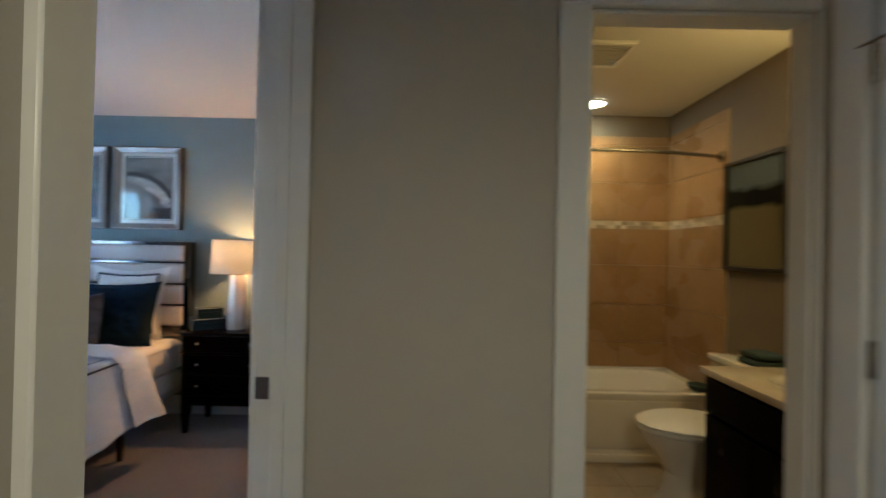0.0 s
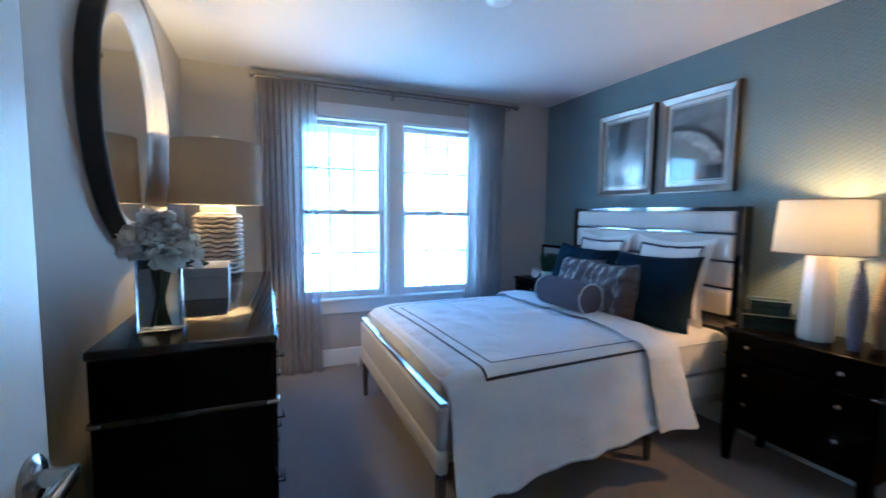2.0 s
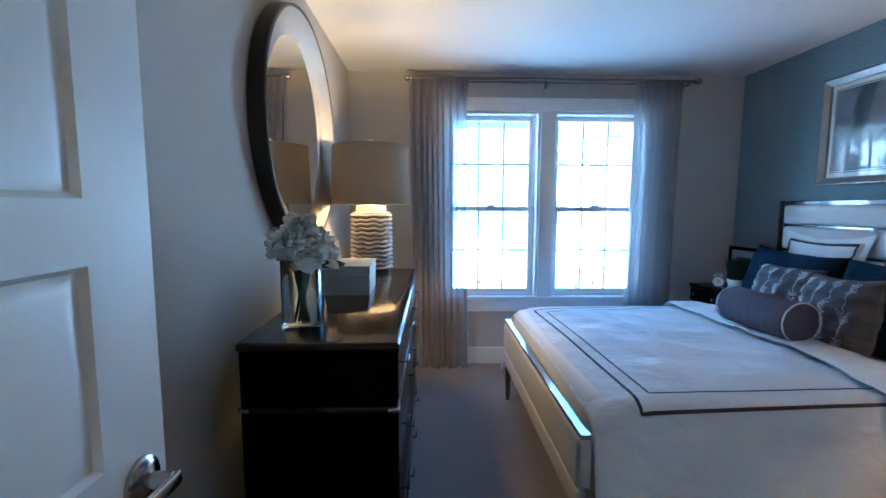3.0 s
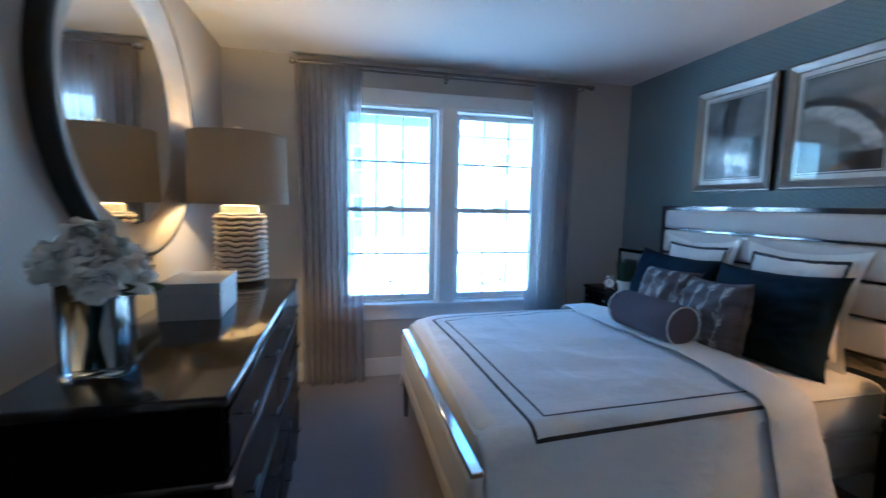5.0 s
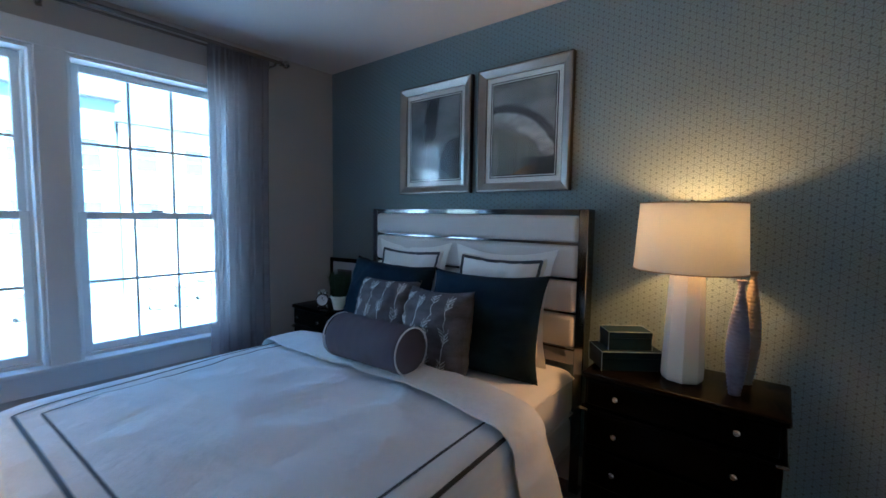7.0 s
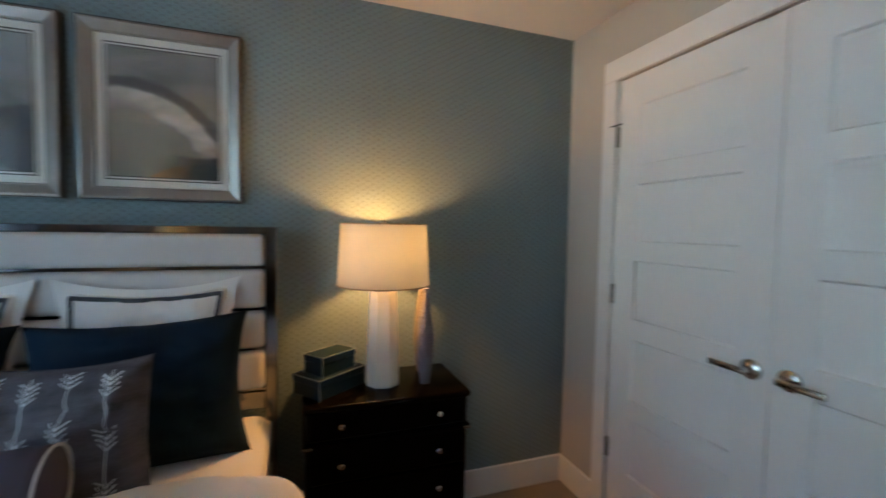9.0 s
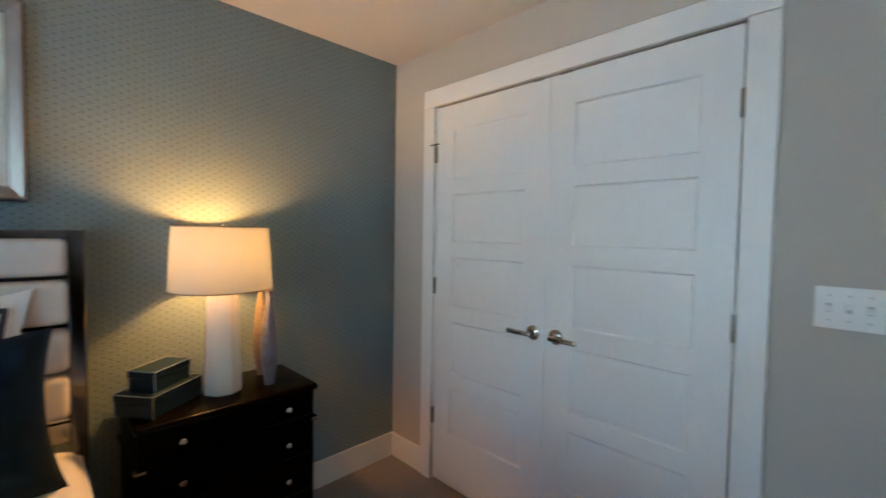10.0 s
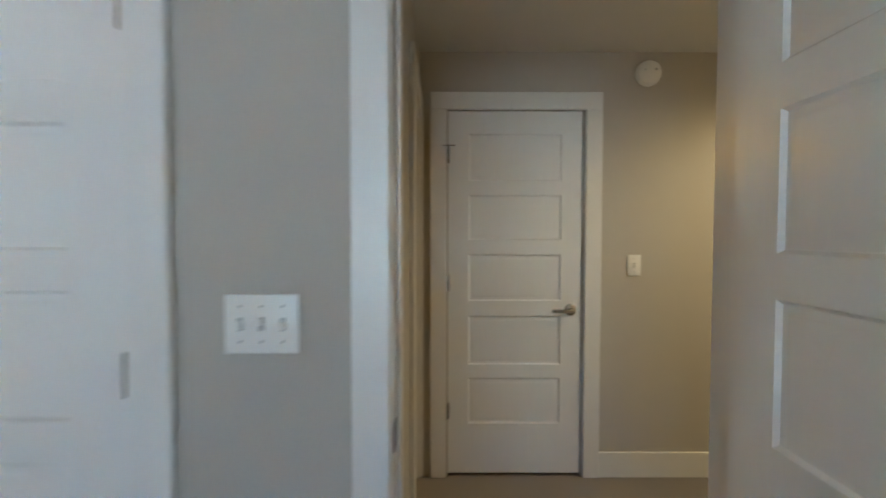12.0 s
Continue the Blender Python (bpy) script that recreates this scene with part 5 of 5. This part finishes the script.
# ---- pictures over the bed ----
def picture(x0, x1, z0, z1, art, label):
    cx, w, h = (x0 + x1) / 2, x1 - x0, z1 - z0
    p = thing("framed_picture", (cx, NORTH - 0.002, (z0 + z1) / 2), label, "picture", "pictures above the bed")
    bm = bmesh.new()
    W, H = w / 2, h / 2
    prof = [(0.003, -0.008), (0.0032, -0.031), (0.006, -0.036), (0.012, -0.037), (0.044, -0.024), (0.047, -0.025), (0.050, -0.023), (0.050, -0.006)]
    rings = [[bm.verts.new(q) for q in ((-W + i, y, -H + i), (W - i, y, -H + i), (W - i, y, H - i), (-W + i, y, H - i))] for i, y in prof]
    for a, c in zip(rings, rings[1:]):
        for k in range(4):
            bm.faces.new((a[k], a[(k + 1) % 4], c[(k + 1) % 4], c[k]))
    part("frame", bm, FRAME_SILVER, p, "champagne silver moulded frame", smooth=False)
    side = bmesh.new()
    srings = [[side.verts.new(q) for q in ((-W + i, y, -H + i), (W - i, y, -H + i), (W - i, y, H - i), (-W + i, y, H - i))] for i, y in ((0.004, -0.001), (0.0, -0.001), (0.0, -0.031), (0.004, -0.031))]
    for a, c in zip(srings, srings[1:] + srings[:1]):
        for k in range(4):
            side.faces.new((a[k], a[(k + 1) % 4], c[(k + 1) % 4], c[k]))
    part("frame_side", side, BLACK_WOOD, p, "black frame edge", smooth=False)
    part("backing", boxed(((-W + 0.005, -0.006, -H + 0.005), (W - 0.005, -0.001, H - 0.005))), BLACK_WOOD, p)
    part("mat_board", boxed(((-W + 0.046, -0.011, -H + 0.046), (W - 0.046, -0.0065, H - 0.046))), SHAM, p, "white mat board")
    m = 0.088
    aw, ah = W - m, H - m
    fb = bmesh.new()
    for g in (0.0, 0.011):
        for lo, hi in (((-aw - g, -0.0135, -ah - g), (aw + g, -0.0111, -ah - g + 0.0045)), ((-aw - g, -0.0135, ah + g - 0.0045), (aw + g, -0.0111, ah + g)), ((-aw - g, -0.0135, -ah - g + 0.0045), (-aw - g + 0.0045, -0.0111, ah + g - 0.0045)), ((aw + g - 0.0045, -0.0135, -ah - g + 0.0045), (aw + g, -0.0111, ah + g - 0.0045))):
            box(fb, lo, hi)
    part("fillet", fb, BLACK_WOOD, p, "thin dark fillet")
    part("print", boxed(((-aw + 0.0046, -0.0130, -ah + 0.0046), (aw - 0.0046, -0.0111, ah - 0.0046))), art, p)
    g = part("glass", boxed(((-W + 0.050, -0.0165, -H + 0.050), (W - 0.050, -0.0155, H - 0.050))), PIC_GLASS, p, smooth=False)
    return p


picture(-2.755, -2.195, 1.452, 2.118, stroke_art_material(), "silver-framed abstract print with a black upright stroke")
picture(-2.148, -1.602, 1.452, 2.118, arc_art_material(), "silver-framed abstract print with dark and pale arcs")


# ---- plates on the walls, ceiling discs ----
def plate(place, turn, w, h, gangs, toggles, label, category):
    p = thing(category.replace(" ", "_"), place, label, category, turn=turn)
    part("plate", boxed(((-w / 2, -0.006, -h / 2), (w / 2, 0, h / 2), 0.004, 2)), PLASTIC, p)
    for k in range(gangs):
        x = (k - (gangs - 1) / 2) * 0.042
        if toggles:
            part("toggle", boxed(((x - 0.0045, -0.016, -0.004 + (0.002 if k % 2 else -0.006)), (x + 0.0045, -0.004, 0.012 + (0.002 if k % 2 else -0.006)), 0.002, 1)), PLASTIC, p)
            part("toggle_slot", boxed(((x - 0.006, -0.0068, -0.013), (x + 0.006, -0.0058, 0.013))), WHITE_BOX, p)
            for z in (-0.035, 0.035):
                part("screw", lathed([(0.0, -0.0072), (0.003, -0.0070), (0.0032, -0.0055)], 10, (x, 0, z), "y"), WHITE_BOX, p)
        else:
            for z in (-0.02, 0.02):
                part("socket", boxed(((x - 0.017, -0.0085, z - 0.014), (x + 0.017, -0.005, z + 0.014), 0.003, 2)), PLASTIC, p)
                part("slot", boxed(((x - 0.008, -0.0090, z - 0.002), (x - 0.006, -0.0083, z + 0.007)), ((x + 0.006, -0.0090, z - 0.002), (x + 0.008, -0.0083, z + 0.007))), DARK_GAP, p)
    return p


plate((-0.0005, 0.979, 1.176), -90, 0.146, 0.118, 3, True, "white triple light switch plate beside the closet", "light switch")
plate((-0.0005, 0.945, 0.455), -90, 0.078, 0.118, 1, False, "white double wall outlet low beside the closet", "wall outlet")
plate((HALL_E - 0.0005, -0.455, 1.188), -90, 0.075, 0.118, 1, True, "white single light switch plate in the hallway", "light switch")
det = thing("smoke_detector", (HALL_E - 0.001, -0.515, 2.25), "round white smoke detector high on the hallway wall", "smoke detector", turn=-90)
part("base", lathed([(0.0, 0.0), (0.070, 0.0), (0.070, -0.010), (0.0, -0.010)], 36, (0, 0, 0), "y"), PLASTIC, det)
part("cover", lathed([(0.066, -0.010), (0.064, -0.030), (0.050, -0.040), (0.0, -0.042)], 36, (0, 0, 0), "y"), PLASTIC, det)
part("led", lathed([(0.0, -0.043), (0.004, -0.042), (0.004, -0.038)], 10, (-0.03, 0, 0.01), "y"), WHITE_BOX, det)
part("button", lathed([(0.0, -0.044), (0.007, -0.043), (0.007, -0.038)], 14, (0.028, 0, 0.012), "y"), WHITE_BOX, det)
disc = thing("ceiling_sprinkler", (-1.84, 1.45, CEIL), "flat round white sprinkler cover on the ceiling", "sprinkler")
part("cover", lathed([(0.0, -0.012), (0.062, -0.012), (0.066, -0.009), (0.066, -0.006), (0.055, -0.001), (0.0, -0.001)], 36), PLASTIC, disc)


# ---- bathroom ----
structure("floor_bath", boxed(((BATH_W, BATH_S, F0), (BATH_E, BATH_N, F0 + 0.010))), GROUT)
TUB_Y = 2.30
tub = thing("bathtub", ((BATH_W + BATH_E) / 2, (TUB_Y + BATH_N) / 2, F0 + 0.01), "white alcove bathtub with a plain apron", "bathtub")
W, D, Ht = BATH_E - BATH_W - 0.004, BATH_N - TUB_Y - 0.014, 0.45
bm = bmesh.new()


def rect_ring(w, d, z, r, n=8, dy=0.0):
    out = []
    for cx, cy, a0 in ((w / 2 - r, d / 2 - r, 0), (-w / 2 + r, d / 2 - r, 90), (-w / 2 + r, -d / 2 + r, 180), (w / 2 - r, -d / 2 + r, 270)):
        for i in range(n):
            a = radians(a0 + 90 * i / (n - 1))
            out.append(bm.verts.new((cx + r * math.cos(a), cy + r * math.sin(a) + dy, z)))
    return out


rings = [rect_ring(W, D, 0.0, 0.01), rect_ring(W, D, 0.06, 0.01), rect_ring(W, D - 0.016, 0.08, 0.01), rect_ring(W, D - 0.016, Ht - 0.05, 0.012), rect_ring(W, D, Ht - 0.03, 0.015), rect_ring(W, D, Ht - 0.008, 0.018), rect_ring(W - 0.02, D - 0.02, Ht, 0.02),
         rect_ring(W - 0.14, D - 0.14, Ht - 0.004, 0.16), rect_ring(W - 0.18, D - 0.17, Ht - 0.03, 0.15), rect_ring(W - 0.34, D - 0.26, 0.12, 0.12), rect_ring(W - 0.5, D - 0.38, 0.09, 0.08)]
for a, c in zip(rings, rings[1:]):
    n = len(a)
    for i in range(n):
        bm.faces.new((a[i], a[(i + 1) % n], c[(i + 1) % n], c[i]))
bm.faces.new(rings[-1])
bm.faces.new(rings[0])
part("basin", bm, PORCELAIN, tub)
part("apron", boxed(((-W / 2 + 0.03, -D / 2 - 0.002, 0.085), (W / 2 - 0.03, -D / 2 + 0.012, Ht - 0.055), 0.006, 2)), PORCELAIN, tub)
part("foot_ledge", boxed(((-W / 2 + 0.001, -D / 2 - 0.012, 0.0), (W / 2 - 0.001, -D / 2 + 0.004, 0.055), 0.005, 2)), PORCELAIN, tub)
part("overflow_plate", lathed([(0.0, W / 2 - 0.155), (0.036, W / 2 - 0.155), (0.036, W / 2 - 0.148), (0.0, W / 2 - 0.148)], 24, (0, 0, 0.30), "x"), CHROME, tub)

toilet = thing("toilet", (1.885, 1.875, F0 + 0.025), "white two-piece toilet with its lid closed", "toilet", turn=90)
# local: the bowl points to +y, the tank stands at -y


def egg(z, rx, ry0, ry1, bm, n=32):
    return [bm.verts.new((rx * math.cos(2 * math.pi * i / n), (ry1 if math.sin(2 * math.pi * i / n) > 0 else ry0) * math.sin(2 * math.pi * i / n), z)) for i in range(n)]


def loft(rings, bm):
    for a, c in zip(rings, rings[1:]):
        for i in range(len(a)):
            bm.faces.new((a[i], a[(i + 1) % len(a)], c[(i + 1) % len(a)], c[i]))
    bm.faces.new(rings[0])
    bm.faces.new(rings[-1])
    return bm


bm = bmesh.new()
part("bowl", loft([egg(0.0, 0.12, 0.2, 0.20, bm), egg(0.03, 0.11, 0.19, 0.17, bm), egg(0.15, 0.10, 0.17, 0.14, bm), egg(0.27, 0.14, 0.19, 0.22, bm), egg(0.35, 0.175, 0.2, 0.29, bm), egg(0.385, 0.18, 0.2, 0.30, bm)], bm), PORCELAIN, toilet)
bm = bmesh.new()
part("seat", loft([egg(0.389, 0.182, 0.2, 0.305, bm), egg(0.405, 0.186, 0.2, 0.31, bm), egg(0.409, 0.18, 0.2, 0.30, bm)], bm), PLASTIC, toilet)
bm = bmesh.new()
part("lid", loft([egg(0.412, 0.182, 0.2, 0.305, bm), egg(0.425, 0.188, 0.2, 0.312, bm), egg(0.436, 0.17, 0.19, 0.29, bm)], bm), PLASTIC, toilet)
part("tank", boxed(((-0.20, -0.40, 0.38), (0.20, -0.205, 0.72), 0.02, 3), ((-0.10, -0.38, 0.15), (0.10, -0.15, 0.385), 0.02, 2)), PORCELAIN, toilet)
part("tank_lid", boxed(((-0.21, -0.41, 0.722), (0.21, -0.195, 0.755), 0.010, 3)), PORCELAIN, toilet)
part("flush_lever", boxed(((0.08, -0.195, 0.64), (0.17, -0.185, 0.655), 0.003, 1)), CHROME, toilet)

tw = thing("folded_towel", (2.19, 1.79, F0 + 0.781), "folded teal towels on the toilet tank", "towel")
part("towel", boxed(((-0.075, -0.09, 0), (0.075, 0.09, 0.035), 0.014, 4)), TOWEL, tw)
part("towel", boxed(((-0.07, -0.085, 0.036), (0.07, 0.085, 0.070), 0.014, 4)), TOWEL, tw)
solid("soap_dish", (2.215, 2.385, F0 + 0.462), lathed([(0.0, 0.0), (0.04, 0.0), (0.065, 0.02), (0.068, 0.035), (0.062, 0.035), (0.04, 0.012), (0.0, 0.010)], 28), TOWEL, "teal glazed dish on the rim of the bathtub", "dish")

van = thing("vanity_cabinet", (2.00, 1.21, F0 + 0.01), "dark espresso bathroom vanity cabinet", "cabinet")
part("cabinet_body", boxed(((-0.27, -0.30, 0.09), (0.295, 0.31, 0.80), 0.003, 1), ((-0.22, -0.29, 0.0), (0.29, 0.30, 0.09))), ESPRESSO, van)
for y0, y1 in ((-0.29, 0.0), (0.01, 0.30)):
    dr = part("cabinet_door", boxed(((-0.288, y0, 0.11), (-0.271, y1, 0.62), 0.003, 1)), ESPRESSO, van)
    part("cabinet_pull", tube(bmesh.new(), [(-0.289, (y0 + y1) / 2, 0.50), (-0.31, (y0 + y1) / 2, 0.50), (-0.31, (y0 + y1) / 2, 0.58), (-0.289, (y0 + y1) / 2, 0.58)], 0.004, 8), NICKEL, dr)
part("drawer_front", boxed(((-0.288, -0.29, 0.635), (-0.271, 0.30, 0.785), 0.003, 1)), ESPRESSO, van)
bm = boxed(((-0.305, -0.315, 0.0), (0.297, 0.32, 0.032), 0.006, 2), ((0.277, -0.315, 0.033), (0.297, 0.32, 0.12), 0.004, 1))
vt = part("top", bm, QUARTZ, van, "cream cultured marble top with a backsplash")
vt.location = (0, 0, 0.801)
sink = solid("sink_rim", (2.0, 1.17, F0 + 0.844), lathed([(0.205, 0.0), (0.20, 0.006), (0.185, 0.006), (0.170, 0.002), (0.165, 0.0)], 40, caps=False), PORCELAIN, "oval white rim of the washbasin in the vanity top", "sink")
fc = thing("faucet", (2.22, 1.17, F0 + 0.843), "chrome washbasin faucet on the vanity", "faucet")
part("spout", tube(bmesh.new(), [(0, 0, 0), (0, 0, 0.09), (-0.03, 0, 0.12), (-0.09, 0, 0.115), (-0.11, 0, 0.095)], 0.011, 12), CHROME, fc)
for s in (-1, 1):
    part("tap", tube(tube(bmesh.new(), [(0, s * 0.10, 0), (0, s * 0.10, 0.045)], 0.012, 12), [(0, s * 0.10, 0.045), (-0.01, s * 0.145, 0.05)], 0.006, 10), CHROME, fc)

bp = thing("bath_picture", (BATH_E - 0.002, 1.995, 1.58), "black-framed dark landscape print above the toilet", "picture", turn=-90)
part("frame", boxed(((-0.25, -0.03, -0.335), (-0.225, 0, 0.335), 0.003, 1), ((0.225, -0.03, -0.335), (0.25, 0, 0.335), 0.003, 1), ((-0.225, -0.03, -0.335), (0.225, 0, -0.31), 0.003, 1), ((-0.225, -0.03, 0.31), (0.225, 0, 0.335), 0.003, 1)), BLACK_WOOD, bp)
part("print", boxed(((-0.225, -0.012, -0.31), (0.225, -0.002, 0.31))), landscape_art_material(), bp)

rodb = thing("shower_rod", ((BATH_W + BATH_E) / 2, 2.30, 1.975), "curved nickel shower curtain rod", "shower rod")
HW = (BATH_E - BATH_W) / 2
part("rod", tube(bmesh.new(), [(-HW + 0.02 + (2 * HW - 0.04) * i / 24, -0.12 * math.sin(math.pi * i / 24), 0) for i in range(25)], 0.0125, 12), NICKEL, rodb)
for s in (-1, 1):
    part("flange", lathed([(0.04, s * (HW - 0.001)), (0.038, s * (HW - 0.012)), (0.018, s * (HW - 0.03)), (0.0, s * (HW - 0.03))], 24, (0, 0, 0), "x"), NICKEL, rodb)
can = thing("recessed_light", (1.59, 2.68, BC), "glowing round recessed ceiling light over the bathtub", "ceiling light")
part("trim_ring", lathed([(0.095, -0.001), (0.092, -0.010), (0.075, -0.012), (0.070, -0.004), (0.070, -0.001)], 36, caps=False), PLASTIC, can)
part("lens", lathed([(0.0, -0.006), (0.069, -0.006), (0.069, -0.003), (0.0, -0.003)], 32), glow("warm_lens", (1.0, 0.75, 0.42, 1), 12.0), can)
can.children[1].visible_shadow = False
vent = thing("bath_vent", (1.34, 1.90, BC), "square bathroom exhaust grille in the ceiling", "vent")
part("frame", boxed(((-0.15, -0.15, -0.022), (0.15, -0.125, -0.001), 0.004, 1), ((-0.15, 0.125, -0.022), (0.15, 0.15, -0.001), 0.004, 1), ((-0.15, -0.125, -0.022), (-0.125, 0.125, -0.001), 0.004, 1), ((0.125, -0.125, -0.022), (0.15, 0.125, -0.001), 0.004, 1)), PLASTIC, vent)
part("backing", boxed(((-0.125, -0.125, -0.004), (0.125, 0.125, -0.001))), DARK_GAP, vent)
for k in range(10):
    part("slat", boxed(((-0.125, -0.118 + k * 0.025, -0.018), (0.125, -0.108 + k * 0.025, -0.006))), WHITE_BOX, vent)
structure("tile_backing", boxed(((BATH_W, BATH_N - 0.006, F0 + 0.40), (BATH_E - 0.006, BATH_N, 2.27)), ((BATH_E - 0.006, TUB_Y - 0.06, F0 + 0.01), (BATH_E, BATH_N, 2.27)), ((BATH_W, TUB_Y - 0.06, F0 + 0.01), (BATH_W + 0.006, BATH_N, 2.27))), GROUT)


# ---- outside ----
ground = structure("ground", boxed(((-400, -300, -3.3), (WEST - 0.3, 300, -3.1))), surface("pale_concrete_ground", (0.52, 0.51, 0.49, 1), 0.9, vary=0.15, big=0.15, fine=6, world_space=True))
SIDING = [surface("white_siding", (0.68, 0.69, 0.69, 1), 0.7, vary=0.05, bump=0.1), surface("blue_grey_siding", (0.21, 0.29, 0.33, 1), 0.7, vary=0.05, bump=0.1), surface("tan_siding", (0.55, 0.52, 0.47, 1), 0.7, vary=0.05, bump=0.1)]
ROOF = surface("grey_shingles", (0.16, 0.16, 0.17, 1), 0.9, vary=0.2, fine=8, bump=0.3)
DARKPANE = surface("reflecting_dark_pane", (0.12, 0.15, 0.18, 1), 0.3, vary=0.1, bump=0.0)


def townhouse(y, w, mat, tall, seed):
    """Three storeys with a garage; it faces +x."""
    rnd = random.Random(seed)
    h = thing("townhouse", (-27.0, y, -3.1), "three-storey townhouse with a garage, across the way", "house", "townhouses")
    H = 9.2 + tall
    part("wall", boxed(((-9, -w / 2, 0), (0, w / 2, H))), mat, h)
    bm = bmesh.new()
    v = [bm.verts.new(p) for p in ((-9.4, -w / 2 - 0.2, H), (0.5, -w / 2 - 0.2, H), (0.5, w / 2 + 0.2, H), (-9.4, w / 2 + 0.2, H), (-9.4, 0, H + 2.2), (0.5, 0, H + 2.2))]
    for q in ((0, 1, 5, 4), (2, 3, 4, 5), (1, 2, 5), (3, 0, 4), (0, 3, 2, 1)):
        bm.faces.new([v[i] for i in q])
    part("roof", bm, ROOF, h, smooth=False)
    part("garage_door", boxed(((0, -w / 2 + 0.8, 0), (0.06, w / 2 - 2.0, 2.3), 0.02, 1), *[((0.06, -w / 2 + 0.85, 0.1 + k * 0.55), (0.09, w / 2 - 2.05, 0.55 + k * 0.55)) for k in range(4)]), WHITE_PAINT, h)
    part("entry_door", boxed(((0, w / 2 - 1.6, 0), (0.06, w / 2 - 0.6, 2.2), 0.02, 1)), SIDING[1], h)
    for zf in (3.4, 6.4):
        for k in range(3):
            yy = -w / 2 + w * (k + 0.5) / 3
            wd = part("window", boxed(((0, yy - 0.55, zf), (0.07, yy - 0.47, zf + 1.5)), ((0, yy + 0.47, zf), (0.07, yy + 0.55, zf + 1.5)), ((0, yy - 0.47, zf), (0.07, yy + 0.47, zf + 0.08)), ((0, yy - 0.47, zf + 1.42), (0.07, yy + 0.47, zf + 1.5)), ((0, yy - 0.47, zf + 0.72), (0.06, yy + 0.47, zf + 0.78))), WHITE_PAINT, h)
            part("pane", boxed(((0.0, yy - 0.47, zf + 0.08), (0.02, yy + 0.47, zf + 1.42))), DARKPANE, wd)
    return h


for i, y in enumerate((-24, -17, -10, -3, 4, 11, 18, 25, 32, 39, 46)):
    townhouse(y, 6.9, SIDING[i % 3], (0, 0.6, -0.4)[i % 3], i)


def bin_thing(place, seed):
    b = thing("trash_bin", place, "grey wheeled trash bin on the concrete", "trash bin", "trash bins", turn=seed * 13)
    part("bin_body", boxed(((-0.25, -0.28, 0.06), (0.25, 0.28, 0.95), 0.05, 2)), BOX_EDGE, b)
    part("bin_lid", boxed(((-0.28, -0.31, 0.951), (0.28, 0.31, 1.03), 0.03, 2)), ROOF, b)
    for s in (-1, 1):
        part("wheel", lathed([(0.0, s * 0.24), (0.1, s * 0.24), (0.1, s * 0.28), (0.0, s * 0.28)], 16, (-0.2, 0, 0.1), "y"), DARK_GAP, b)


for i, (x, y) in enumerate(((-22.5, 7.6), (-22.3, 8.6), (-23.5, 10.0), (-22.6, 14.6), (-22.5, 15.5), (-24.0, 3.5), (-23.0, 20.0))):
    bin_thing((x, y, -3.1), i)


# ---- tiles ----
def shared(name, bm, material):
    me = bpy.data.meshes.new(name)
    bmesh.ops.recalc_face_normals(bm, faces=bm.faces)
    bm.to_mesh(me)
    bm.free()
    me.materials.append(material)
    return me


bath_floor, backing = bpy.data.objects["floor_bath"], bpy.data.objects["tile_backing"]
ft = shared("floor_tile", boxed(((0, 0, 0), (0.297, 0.297, 0.004), 0.001, 1)), TILE_FLOOR)
for i in range(6):
    for j in range(5):
        x, y = BATH_W + i * 0.3, BATH_S + j * 0.3
        if x + 0.297 <= BATH_E and y + 0.297 <= TUB_Y + 0.1:
            o = new("tile", ft)
            o.location, o.parent = (x, y, F0 + 0.010), bath_floor
rows = [(F0 + 0.465, 0.637), (0.640, 0.939), (0.942, 1.247), (1.25, 1.535), (1.60, 1.90), (1.903, 2.20), (2.203, 2.27)]
for z0, z1 in rows:
    bt = shared("wall_tile", boxed(((0, 0, 0), (0.397, 0.007, z1 - z0), 0.001, 1)), TILE)
    for i in range(4):
        o = new("tile", bt)
        o.location, o.parent = (BATH_W + 0.004 + i * 0.4 - 0.002, BATH_N - 0.0125, z0), backing
    st = shared("side_tile", boxed(((0, 0, 0), (0.007, 0.395, z1 - z0), 0.001, 1)), TILE)
    for j in range(2):
        for x in (BATH_E - 0.0125, BATH_W + 0.0055):
            o = new("tile", st)
            o.location, o.parent = (x, TUB_Y - 0.06 + j * 0.398, z0), backing
bm = bmesh.new()
rnd = random.Random(2)
for k in range(2):
    z = 1.535 + k * 0.031
    x = BATH_W + 0.01
    while x < BATH_E - 0.06:
        w = rnd.uniform(0.03, 0.07)
        box(bm, (x, BATH_N - 0.014, z), (x + w - 0.003, BATH_N - 0.006, z + 0.028))
        x += w
    y = TUB_Y - 0.055
    while y < BATH_N - 0.07:
        w = rnd.uniform(0.03, 0.07)
        box(bm, (BATH_E - 0.014, y, z), (BATH_E - 0.006, y + w - 0.003, z + 0.028))
        y += w
mosaic = Nodes("pale_glass_mosaic")
rl = mosaic.add("ShaderNodeNewGeometry").outputs["Random Per Island"]
part("mosaic_band", bm, mosaic.set(Base_Color=mosaic.mix(rl, (0.30, 0.24, 0.17, 1), (0.75, 0.70, 0.62, 1)), Roughness=0.15), backing, kind="stuff", smooth=False)
